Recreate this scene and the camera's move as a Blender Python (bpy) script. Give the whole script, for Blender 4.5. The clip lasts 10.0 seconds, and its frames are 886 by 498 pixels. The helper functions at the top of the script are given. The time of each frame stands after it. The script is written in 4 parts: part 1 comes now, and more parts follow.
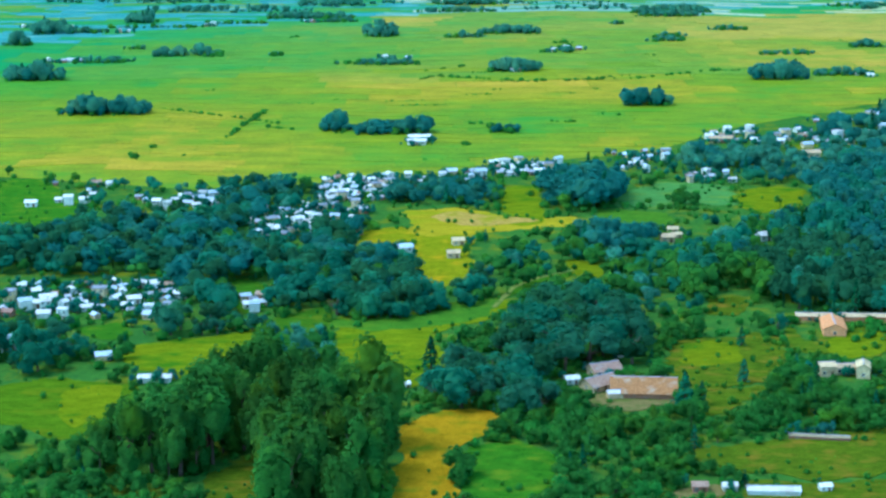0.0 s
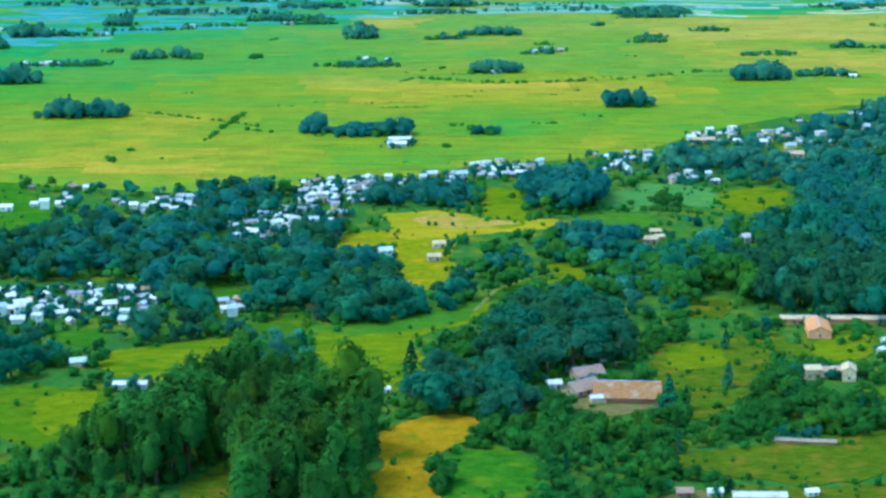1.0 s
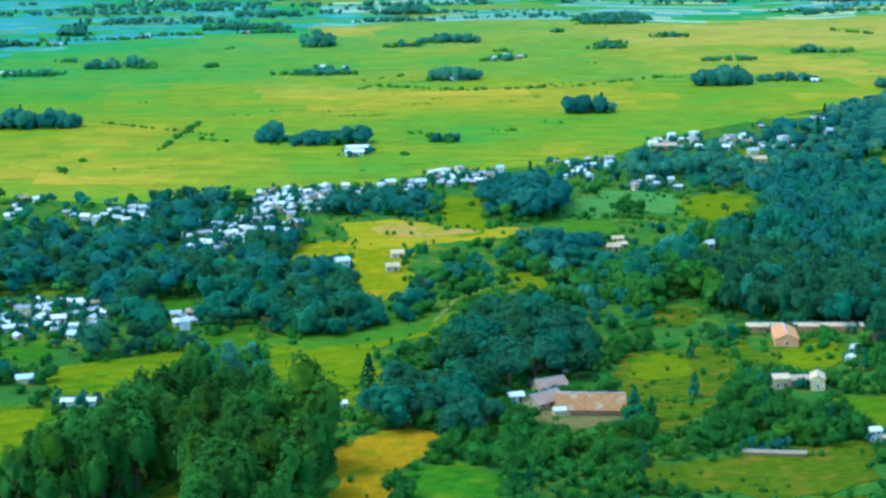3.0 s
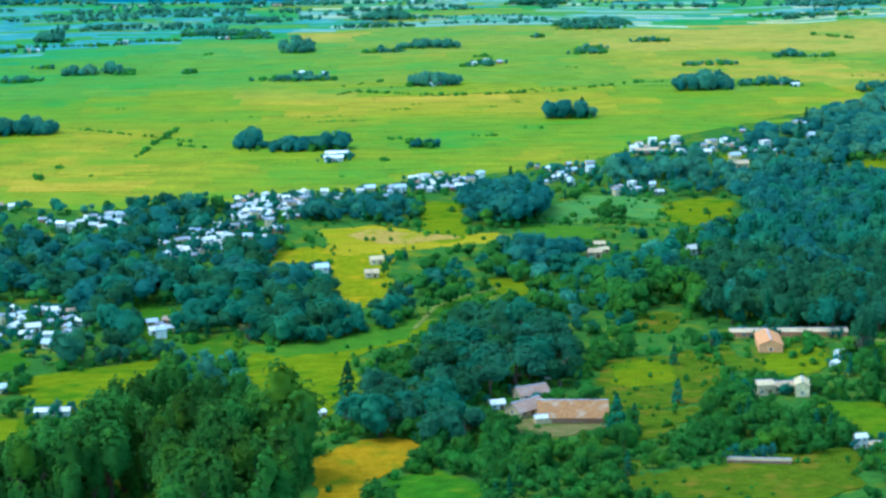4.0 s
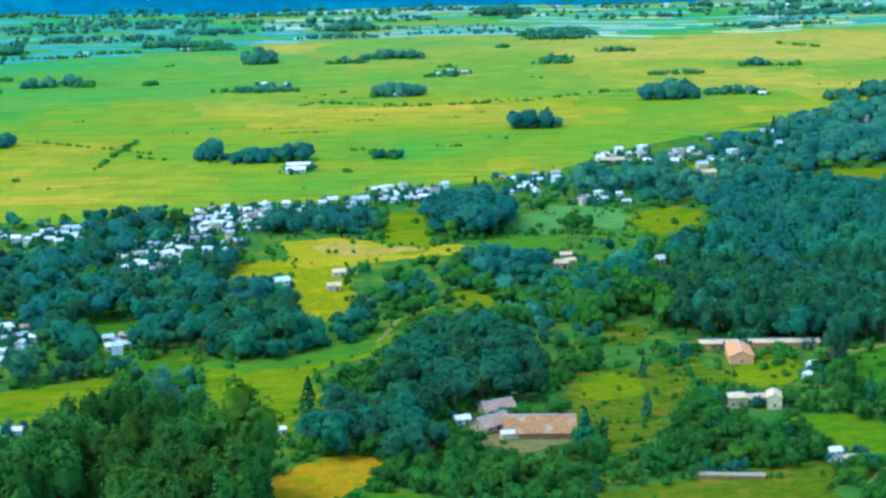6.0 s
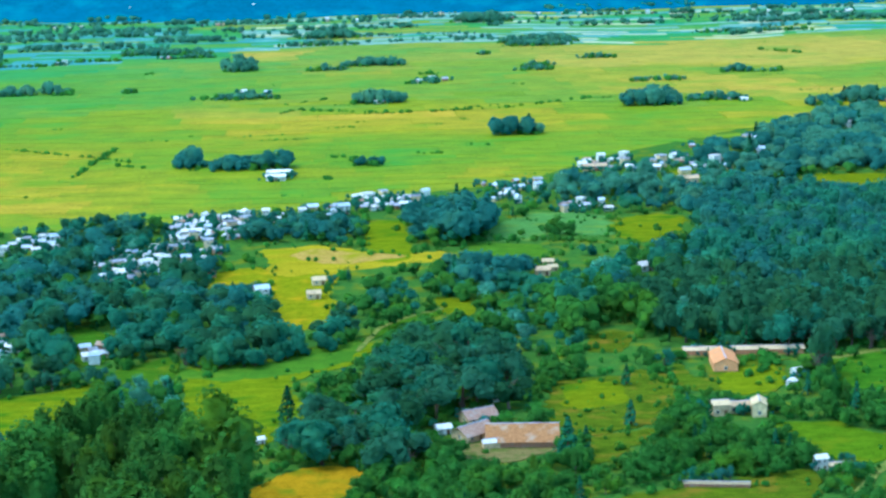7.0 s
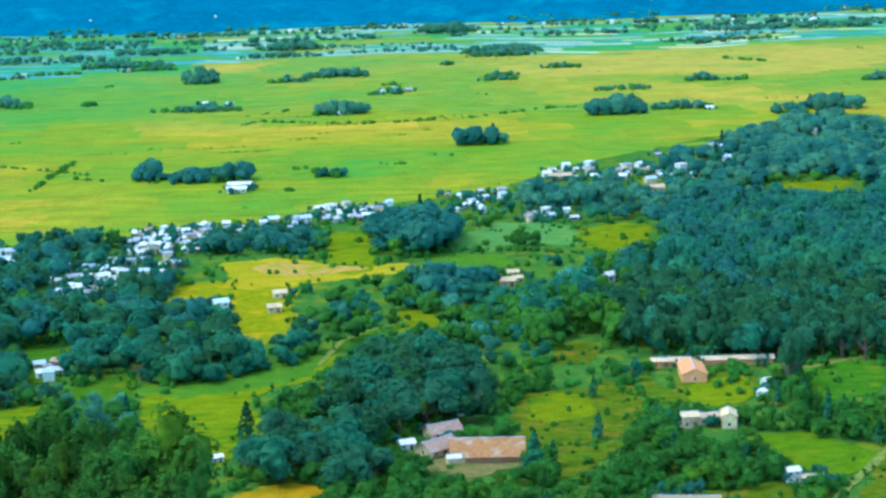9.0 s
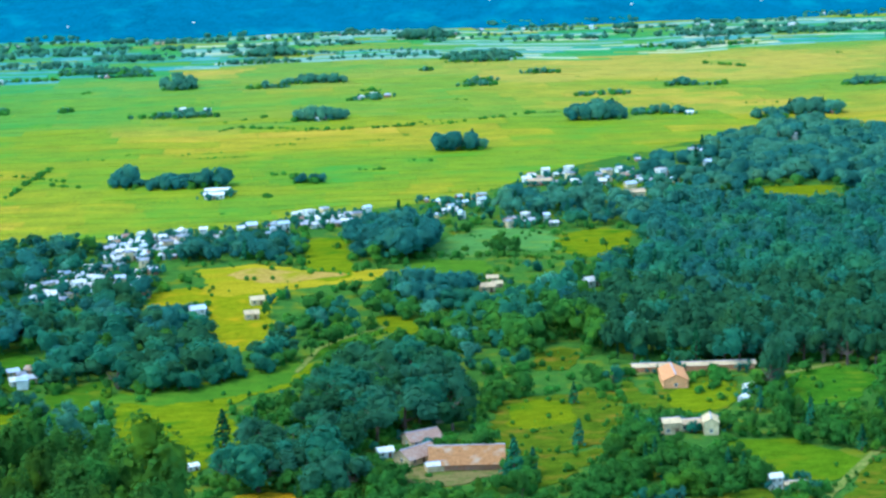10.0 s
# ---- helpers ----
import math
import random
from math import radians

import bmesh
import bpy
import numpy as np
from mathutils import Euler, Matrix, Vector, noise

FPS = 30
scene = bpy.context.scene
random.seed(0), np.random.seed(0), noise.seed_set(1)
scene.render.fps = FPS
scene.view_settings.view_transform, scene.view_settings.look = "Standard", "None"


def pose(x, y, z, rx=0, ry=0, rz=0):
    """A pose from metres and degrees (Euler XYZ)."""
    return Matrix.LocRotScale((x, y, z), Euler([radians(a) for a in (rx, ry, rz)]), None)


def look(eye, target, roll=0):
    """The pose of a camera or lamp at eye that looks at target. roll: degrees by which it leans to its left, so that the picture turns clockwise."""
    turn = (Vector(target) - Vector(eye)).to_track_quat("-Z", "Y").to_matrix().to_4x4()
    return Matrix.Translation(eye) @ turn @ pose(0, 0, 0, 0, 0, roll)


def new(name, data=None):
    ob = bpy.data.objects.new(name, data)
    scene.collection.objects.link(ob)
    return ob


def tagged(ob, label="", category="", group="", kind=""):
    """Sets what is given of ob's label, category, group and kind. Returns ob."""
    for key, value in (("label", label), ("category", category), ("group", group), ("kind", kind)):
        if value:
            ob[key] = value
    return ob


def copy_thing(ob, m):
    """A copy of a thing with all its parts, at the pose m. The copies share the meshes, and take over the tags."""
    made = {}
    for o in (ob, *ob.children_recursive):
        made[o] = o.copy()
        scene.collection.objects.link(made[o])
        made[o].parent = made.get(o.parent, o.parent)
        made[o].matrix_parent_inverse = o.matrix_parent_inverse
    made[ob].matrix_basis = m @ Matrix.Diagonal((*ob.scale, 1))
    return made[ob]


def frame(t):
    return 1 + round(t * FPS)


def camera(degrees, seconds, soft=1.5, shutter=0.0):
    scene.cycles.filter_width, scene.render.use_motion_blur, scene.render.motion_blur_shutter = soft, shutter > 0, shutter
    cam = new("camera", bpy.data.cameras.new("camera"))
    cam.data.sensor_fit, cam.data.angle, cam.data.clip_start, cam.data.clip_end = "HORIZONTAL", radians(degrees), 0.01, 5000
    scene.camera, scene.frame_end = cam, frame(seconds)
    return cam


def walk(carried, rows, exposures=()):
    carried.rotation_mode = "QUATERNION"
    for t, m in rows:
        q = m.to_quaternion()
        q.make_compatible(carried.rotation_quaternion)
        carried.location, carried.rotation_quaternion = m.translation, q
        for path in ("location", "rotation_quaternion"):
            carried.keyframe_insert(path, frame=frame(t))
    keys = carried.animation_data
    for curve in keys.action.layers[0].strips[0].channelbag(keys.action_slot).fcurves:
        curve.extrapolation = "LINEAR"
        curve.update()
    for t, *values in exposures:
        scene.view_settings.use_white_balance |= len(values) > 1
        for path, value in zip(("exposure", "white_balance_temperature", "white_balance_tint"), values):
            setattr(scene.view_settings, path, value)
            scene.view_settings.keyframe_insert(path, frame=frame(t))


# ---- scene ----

# ---- camera: an aircraft gliding forward over the valley while it pans right and tilts up ----
cam = camera(27.0, 10.0, soft=2.7)
ROWS = [
    (0.0, -0.14, -6.05, 201.62, 0.001, -12.829, 0.472),
    (0.5, 0.24, -1.06, 200.46, -0.278, -12.788, 0.555),
    (1.0, 0.64, 3.83, 199.32, -0.592, -12.734, 0.574),
    (1.5, 1.05, 8.64, 198.19, -0.919, -12.678, 0.615),
    (2.0, 1.48, 13.36, 197.07, -1.175, -12.602, 0.647),
    (2.5, 1.93, 17.98, 195.96, -1.526, -12.529, 0.744),
    (4.0, 3.35, 31.30, 192.72, -2.481, -12.251, 0.933),
    (4.5, 3.86, 35.55, 191.67, -2.798, -12.152, 0.954),
    (5.0, 4.38, 39.72, 190.63, -3.123, -12.042, 1.047),
    (5.5, 4.92, 43.79, 189.60, -3.340, -11.964, 1.070),
    (7.0, 6.62, 55.46, 186.60, -4.151, -11.635, 1.220),
    (7.5, 7.21, 59.17, 185.63, -4.439, -11.531, 1.248),
    (8.0, 7.83, 62.79, 184.67, -4.653, -11.454, 1.322),
    (8.5, 8.45, 66.31, 183.72, -4.943, -11.353, 1.404),
    (9.0, 9.10, 69.74, 182.78, -5.270, -11.257, 1.481),
    (9.5, 9.75, 73.09, 181.86, -5.482, -11.176, 1.448),
    (10.0, 10.43, 76.34, 180.95, -5.897, -11.065, 1.532),
]
walk(cam, [(t, pose(x, y, z, 90 + pitch, roll, yaw)) for t, x, y, z, yaw, pitch, roll in ROWS], [(0.0, 1.83, 5155, -8), (5.0, 1.93, 5260, -5), (10.0, 2.03, 5530, -1)])

# ---- light: hazy bright day, sun high on the left ----
SUN_UP, SUN_ROUND = 60.0, -95.0
world = bpy.data.worlds.new("sky")
scene.world = world
world.use_nodes = True
wn = world.node_tree.nodes
sky = wn.new("ShaderNodeTexSky")
sky.sky_type, sky.sun_disc = "NISHITA", False
sky.sun_elevation, sky.sun_rotation = radians(SUN_UP), radians(SUN_ROUND)
sky.air_density, sky.dust_density, sky.ozone_density = 1.0, 0.6, 2.0
wn["Background"].inputs["Strength"].default_value = 0.15
world.node_tree.links.new(sky.outputs[0], wn["Background"].inputs["Color"])
sun = new("sun", bpy.data.lights.new("sun", "SUN"))
sun.data.energy, sun.data.angle, sun.data.color = 0.62, radians(28.0), (1.0, 0.95, 0.84)
su, sr = radians(SUN_UP), radians(SUN_ROUND)
sun.matrix_world = look((0, 0, 400), Vector((0, 0, 400)) - Vector((math.cos(su) * math.sin(sr), math.cos(su) * math.cos(sr), math.sin(su))))


# ---- materials ----
def node(nt, kind, **given):
    n = nt.nodes.new(kind)
    for key, value in given.items():
        n.inputs[key].default_value = value
    return n


def blend(nt, fac, a, b, mode="MIX"):
    n = nt.nodes.new("ShaderNodeMix")
    n.data_type, n.blend_type = "RGBA", mode
    for socket, value in ((n.inputs[0], fac), (n.inputs[6], a), (n.inputs[7], b)):
        if isinstance(value, bpy.types.NodeSocket):
            nt.links.new(value, socket)
        elif isinstance(value, float):
            socket.default_value = value
        else:
            socket.default_value = (*value, 1)
    return n.outputs[2]


def spread(nt, socket, low, high):
    n = nt.nodes.new("ShaderNodeMapRange")
    n.inputs[1].default_value, n.inputs[2].default_value = low, high
    nt.links.new(socket, n.inputs[0])
    return n.outputs[0]


def grain(nt, coords, scale, stretch=(1, 1, 1), detail=4.0):
    m = nt.nodes.new("ShaderNodeMapping")
    m.inputs["Scale"].default_value = stretch
    nt.links.new(coords, m.inputs["Vector"])
    n = node(nt, "ShaderNodeTexNoise", Scale=scale, Detail=detail, Roughness=0.6)
    nt.links.new(m.outputs[0], n.inputs["Vector"])
    return n.outputs["Fac"]


def surface(name, dark, light, accent=None, big=0.02, small=0.5, stretch=(1, 1, 1), rough=0.9, metal=0.0, bump=0.3, vary=0.0, per_island=0.0, leaf=0.0, hue=1.0, clump=0.0, sheen=0.0):
    """A material of two tones mixed by coarse and fine grain in world space, with an accent in patches."""
    m = bpy.data.materials.new(name)
    m.use_nodes = True
    nt = m.node_tree
    bsdf = nt.nodes["Principled BSDF"]
    at = nt.nodes.new("ShaderNodeNewGeometry")
    coarse = grain(nt, at.outputs["Position"], big, stretch, 5.0)
    fine = grain(nt, at.outputs["Position"], small, stretch, 3.0)
    colour = blend(nt, spread(nt, coarse, 0.32, 0.68), dark, light)
    colour = blend(nt, 0.55, colour, blend(nt, spread(nt, fine, 0.3, 0.7), [c * 0.45 for c in dark], [c * 1.35 for c in light]))
    speck = grain(nt, at.outputs["Position"], small * 7, (1, 1, 1), 3.0)
    colour = blend(nt, 0.3, colour, blend(nt, spread(nt, speck, 0.35, 0.65), [c * 0.35 for c in dark], [c * 1.5 for c in light]))
    if accent:
        patch = grain(nt, at.outputs["Position"], big * 2.3, stretch, 4.0)
        colour = blend(nt, spread(nt, patch, 0.52, 0.68), colour, accent)
    if clump:
        tone = nt.nodes.new("ShaderNodeMapRange")
        tone.inputs[1].default_value, tone.inputs[2].default_value = 0.3, 0.7
        tone.inputs[3].default_value, tone.inputs[4].default_value = 1 - clump, 1 + clump
        nt.links.new(grain(nt, at.outputs["Position"], 0.075, (1, 1, 0.5), 1.0), tone.inputs[0])
        hsv = nt.nodes.new("ShaderNodeHueSaturation")
        nt.links.new(tone.outputs[0], hsv.inputs["Value"])
        nt.links.new(colour, hsv.inputs["Color"])
        colour = hsv.outputs[0]
    if vary:
        info = nt.nodes.new("ShaderNodeObjectInfo")
        hsv = nt.nodes.new("ShaderNodeHueSaturation")
        gain = nt.nodes.new("ShaderNodeMapRange")
        gain.inputs[3].default_value, gain.inputs[4].default_value = 1 - vary, 1 + vary
        nt.links.new(info.outputs["Random"], gain.inputs[0])
        nt.links.new(gain.outputs[0], hsv.inputs["Value"])
        turn = nt.nodes.new("ShaderNodeMapRange")
        turn.inputs[3].default_value, turn.inputs[4].default_value = 0.5 - 0.12 * vary * hue, 0.5 + 0.07 * vary * hue
        nt.links.new(info.outputs["Random"], turn.inputs[0])
        nt.links.new(turn.outputs[0], hsv.inputs["Hue"])
        nt.links.new(colour, hsv.inputs["Color"])
        colour = hsv.outputs[0]
    if per_island:
        gain = nt.nodes.new("ShaderNodeMapRange")
        gain.inputs[3].default_value, gain.inputs[4].default_value = 1 - per_island, 1 + per_island
        nt.links.new(at.outputs["Random Per Island"], gain.inputs[0])
        hsv = nt.nodes.new("ShaderNodeHueSaturation")
        nt.links.new(gain.outputs[0], hsv.inputs["Value"])
        nt.links.new(colour, hsv.inputs["Color"])
        colour = hsv.outputs[0]
    nt.links.new(colour, bsdf.inputs["Base Color"])
    bsdf.inputs["Roughness"].default_value, bsdf.inputs["Metallic"].default_value = rough, metal
    bsdf.inputs["Specular IOR Level"].default_value = sheen if rough > 0.8 else 0.4
    if bump:
        b = node(nt, "ShaderNodeBump", Strength=bump, Distance=0.3)
        nt.links.new(fine, b.inputs["Height"])
        nt.links.new(b.outputs[0], bsdf.inputs["Normal"])
    if leaf:
        thin = nt.nodes.new("ShaderNodeBsdfTranslucent")
        nt.links.new(colour, thin.inputs["Color"])
        both = node(nt, "ShaderNodeMixShader", Fac=leaf)
        nt.links.new(bsdf.outputs[0], both.inputs[1])
        nt.links.new(thin.outputs[0], both.inputs[2])
        nt.links.new(both.outputs[0], nt.nodes["Material Output"].inputs["Surface"])
    return m


SCRUB = surface("scrub_ground", (0.028, 0.108, 0.026), (0.066, 0.150, 0.016), (0.15, 0.165, 0.008), 0.03, 0.25)
PADDY = {
    "lime": surface("young_rice", (0.084, 0.148, 0.003), (0.168, 0.186, 0.004), (0.050, 0.128, 0.005), 0.035, 0.22, (0.5, 1, 1), vary=0.06),
    "fresh": surface("fresh_pasture", (0.048, 0.132, 0.005), (0.093, 0.160, 0.005), (0.126, 0.156, 0.005), 0.04, 0.25, (0.5, 1, 1), vary=0.06),
    "ripe": surface("ripe_rice", (0.25, 0.235, 0.006), (0.36, 0.265, 0.012), (0.17, 0.225, 0.004), 0.012, 0.1, (0.3, 1, 1), vary=0.06),
    "grass": surface("meadow_grass", (0.026, 0.110, 0.008), (0.062, 0.145, 0.007), (0.110, 0.160, 0.008), 0.06, 0.25, (0.6, 1, 1), vary=0.1),
    "ochre": surface("dry_grass", (0.28, 0.190, 0.004), (0.38, 0.205, 0.006), (0.16, 0.170, 0.006), 0.035, 0.25, vary=0.05),
    "gold": surface("yellowing_rice", (0.13, 0.175, 0.003), (0.23, 0.21, 0.005), (0.33, 0.22, 0.006), 0.04, 0.25, vary=0.05),
    "sand": surface("pale_sand", (0.28, 0.215, 0.012), (0.42, 0.255, 0.060), (0.24, 0.22, 0.008), 0.03, 0.3),
    "rough": surface("rough_pasture", (0.036, 0.092, 0.006), (0.096, 0.130, 0.006), (0.175, 0.132, 0.012), 0.06, 0.3, (0.6, 1, 1), vary=0.08),
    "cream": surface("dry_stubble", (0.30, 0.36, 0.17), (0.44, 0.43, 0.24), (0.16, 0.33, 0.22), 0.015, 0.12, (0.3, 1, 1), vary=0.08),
    # Teal of the farthest fields: distance haze put into their colour.
    "teal": surface("hazed_meadow", (0.05, 0.21, 0.19), (0.09, 0.28, 0.24), (0.18, 0.35, 0.28), 0.02, 0.15, (0.3, 1, 1), vary=0.08),
    "sedge": surface("grey_green_sedge", (0.055, 0.170, 0.034), (0.100, 0.218, 0.046), (0.14, 0.21, 0.022), 0.04, 0.25, (0.5, 1, 1), vary=0.06),
    "lush": surface("lush_meadow", (0.042, 0.142, 0.014), (0.078, 0.178, 0.011), (0.11, 0.19, 0.012), 0.04, 0.25, (0.5, 1, 1), vary=0.06),
    "earth": surface("bare_earth", (0.115, 0.105, 0.022), (0.20, 0.155, 0.055), (0.06, 0.12, 0.012), 0.07, 0.4),
    # Far stubble, its tone shifted to blue-green to paint haze.
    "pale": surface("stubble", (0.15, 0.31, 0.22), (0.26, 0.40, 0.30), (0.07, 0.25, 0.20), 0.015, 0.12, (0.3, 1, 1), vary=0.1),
}
RIPENESS = ((0.0, (0.03, 0.22, 0.055)), (0.25, (0.06, 0.235, 0.018)), (0.5, (0.120, 0.222, 0.006)), (0.7, (0.192, 0.240, 0.004)), (0.85, (0.30, 0.250, 0.006)), (1.0, (0.41, 0.275, 0.018)))


def rice_colour(u):
    for (a, c), (b, d) in zip(RIPENESS, RIPENESS[1:]):
        if u <= b:
            k = (u - a) / (b - a)
            return [p + (q - p) * k for p, q in zip(c, d)]
    return list(RIPENESS[-1][1])


# Pale blue-green mixed into farther rice paints distance haze into its colour.
HAZE_TINT = (0.10, 0.275, 0.165)
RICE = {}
for haze_step in range(3):
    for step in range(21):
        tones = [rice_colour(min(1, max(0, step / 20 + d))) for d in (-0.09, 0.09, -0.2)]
        tones = [[c + (w - c) * 0.055 * haze_step for c, w in zip(tone, HAZE_TINT)] for tone in tones]
        RICE[haze_step, step] = surface("rice_stand", *tones, 0.011, 0.07, (0.55, 1, 1), vary=0.02, sheen=0.042)
TRACK = surface("dirt_track", (0.11, 0.16, 0.02), (0.21, 0.22, 0.05), (0.07, 0.14, 0.015), 0.08, 0.6)
LEAF = {
    "broad": surface("broad_leaves", (0.041, 0.180, 0.110), (0.057, 0.230, 0.122), (0.078, 0.261, 0.102), 0.016, 0.3, vary=0.16, hue=0.4, per_island=0.10, clump=0.16, bump=0, leaf=0.55),
    "tall": surface("gum_leaves", (0.044, 0.154, 0.033), (0.072, 0.201, 0.030), (0.110, 0.233, 0.018), 0.02, 0.3, vary=0.25, hue=0.3, per_island=0.10, clump=0.25, bump=0, leaf=0.52),
    "dark": surface("evergreen_leaves", (0.038, 0.128, 0.065), (0.051, 0.163, 0.075), (0.065, 0.187, 0.067), 0.02, 0.3, vary=0.2, per_island=0.10, clump=0.2, bump=0, leaf=0.5),
    "small": surface("fresh_leaves", (0.044, 0.179, 0.038), (0.074, 0.236, 0.034), (0.109, 0.273, 0.023), 0.02, 0.3, vary=0.25, hue=0.3, per_island=0.12, clump=0.22, bump=0, leaf=0.5),
    # Bluer, lighter leaves paint haze onto groves and the farther woods.
    "grove": surface("hazed_leaves", (0.044, 0.189, 0.151), (0.062, 0.229, 0.172), (0.084, 0.251, 0.145), 0.02, 0.3, vary=0.16, hue=0.4, per_island=0.12, clump=0.16, bump=0, leaf=0.55),
    # Leaf tone lightened to imitate distance haze; nearer pale trees share it.
    "willow": surface("hazed_pale_leaves", (0.092, 0.300, 0.185), (0.125, 0.348, 0.212), (0.165, 0.372, 0.195), 0.02, 0.3, vary=0.2, hue=0.4, per_island=0.12, clump=0.2, bump=0, leaf=0.6),
    "cone": surface("needles", (0.024, 0.115, 0.057), (0.035, 0.155, 0.065), None, 0.05, 0.4, vary=0.2, per_island=0.10, clump=0.2, bump=0, leaf=0.3),
    "shrub": surface("shrub_leaves", (0.048, 0.157, 0.028), (0.081, 0.211, 0.026), (0.130, 0.243, 0.017), 0.03, 0.4, vary=0.25, per_island=0.12, clump=0.25, bump=0, leaf=0.5),
}
BARK = surface("bark", (0.06, 0.045, 0.03), (0.14, 0.11, 0.08), None, 0.3, 3.0, (1, 1, 0.2), vary=0.2)
WALL = {
    "white": surface("lime_wash", (0.58, 0.60, 0.48), (0.76, 0.78, 0.66), (0.46, 0.44, 0.34), 0.1, 1.2, vary=0.1),
    "cream": surface("cream_plaster", (0.56, 0.42, 0.19), (0.70, 0.55, 0.29), (0.40, 0.29, 0.14), 0.1, 1.2, vary=0.1),
    "brick": surface("weathered_brick", (0.28, 0.13, 0.07), (0.42, 0.22, 0.12), (0.3, 0.24, 0.18), 0.15, 2.0, vary=0.15),
    "orange": surface("orange_plaster", (0.62, 0.24, 0.09), (0.74, 0.33, 0.15), (0.5, 0.26, 0.13), 0.12, 1.5, vary=0.1),
}
ROOF = {
    "peach": surface("faded_orange_sheet", (0.62, 0.28, 0.085), (0.74, 0.37, 0.14), (0.52, 0.30, 0.13), 0.12, 1.4, rough=0.85, vary=0.1),
    "white": surface("white_metal_sheet", (0.56, 0.55, 0.50), (0.76, 0.75, 0.68), (0.48, 0.42, 0.34), 0.12, 1.5, rough=0.5, vary=0.12),
    "blue": surface("pale_blue_sheet", (0.36, 0.44, 0.50), (0.50, 0.58, 0.64), (0.42, 0.40, 0.38), 0.12, 1.5, rough=0.5, vary=0.15),
    "grey": surface("grey_fibre_cement", (0.3, 0.3, 0.32), (0.46, 0.46, 0.48), (0.2, 0.2, 0.19), 0.15, 1.5, vary=0.2),
    "straw": surface("bleached_thatch", (0.50, 0.36, 0.18), (0.64, 0.48, 0.27), (0.34, 0.26, 0.14), 0.15, 1.5, vary=0.1),
    "drab": surface("weathered_tan_sheet", (0.29, 0.24, 0.12), (0.40, 0.33, 0.18), (0.24, 0.19, 0.09), 0.15, 1.3, vary=0.1),
    "rust": surface("rusted_sheet", (0.26, 0.15, 0.095), (0.42, 0.28, 0.19), (0.36, 0.31, 0.25), 0.15, 1.2, rough=0.85, vary=0.15),
    "tile": surface("clay_tiles", (0.218, 0.097, 0.038), (0.370, 0.168, 0.071), (0.353, 0.244, 0.160), 0.09, 1.1, vary=0.1),
}
GLASS = surface("window_glass", (0.02, 0.03, 0.035), (0.03, 0.045, 0.05), None, 0.5, 3.0, rough=0.15, bump=0)
DOOR = surface("door_wood", (0.10, 0.06, 0.035), (0.18, 0.11, 0.06), None, 0.5, 4.0, vary=0.2)
# Hills carry distance haze as blue base colour and a blue glow.
FOREST = surface("hazed_forest", (0.001, 0.018, 0.034), (0.004, 0.055, 0.085), (0.010, 0.10, 0.11), 0.006, 0.035)
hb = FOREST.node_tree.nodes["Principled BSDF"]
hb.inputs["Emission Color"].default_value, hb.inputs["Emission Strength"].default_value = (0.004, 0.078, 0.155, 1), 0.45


# ---- mesh helpers ----
def mesh_of(name, verts, faces, material, smooth=False):
    me = bpy.data.meshes.new(name)
    me.from_pydata([tuple(map(float, v)) for v in verts], [], [tuple(map(int, f)) for f in faces])
    me.materials.append(material)
    if smooth:
        me.polygons.foreach_set("use_smooth", [True] * len(me.polygons))
    me.update()
    return me


def quads_mesh(name, verts, material, normals=None):
    """Fast mesh from an (n, 4, 3) array of loose quads, with the normals of the foliage mass that they belong to."""
    n = len(verts)
    me = bpy.data.meshes.new(name)
    me.vertices.add(4 * n), me.loops.add(4 * n), me.polygons.add(n)
    me.vertices.foreach_set("co", np.asarray(verts, dtype=np.float32).ravel())
    me.loops.foreach_set("vertex_index", np.arange(4 * n, dtype=np.int32))
    me.polygons.foreach_set("loop_start", np.arange(0, 4 * n, 4, dtype=np.int32))
    me.materials.append(material)
    me.update(calc_edges=True)
    if normals is not None:
        me.normals_split_custom_set_from_vertices(np.asarray(normals, dtype=np.float32).reshape(-1, 3))
    return me


def part(name, me, parent, label="", m=None):
    ob = new(name, me)
    ob.parent = parent
    if m is not None:
        ob.matrix_basis = m
    return tagged(ob, label)


def boxes(*spans):
    verts, faces = [], []
    for x0, x1, y0, y1, z0, z1 in spans:
        b = len(verts)
        verts += [(x0, y0, z0), (x1, y0, z0), (x1, y1, z0), (x0, y1, z0), (x0, y0, z1), (x1, y0, z1), (x1, y1, z1), (x0, y1, z1)]
        faces += [[b + i for i in f] for f in ((3, 2, 1, 0), (4, 5, 6, 7), (0, 1, 5, 4), (1, 2, 6, 5), (2, 3, 7, 6), (3, 0, 4, 7))]
    return verts, faces


def inside(poly, x, y):
    hit = False
    for (x0, y0), (x1, y1) in zip(poly, poly[1:] + poly[:1]):
        if (y0 > y) != (y1 > y) and x < (x1 - x0) * (y - y0) / (y1 - y0) + x0:
            hit = not hit
    return hit


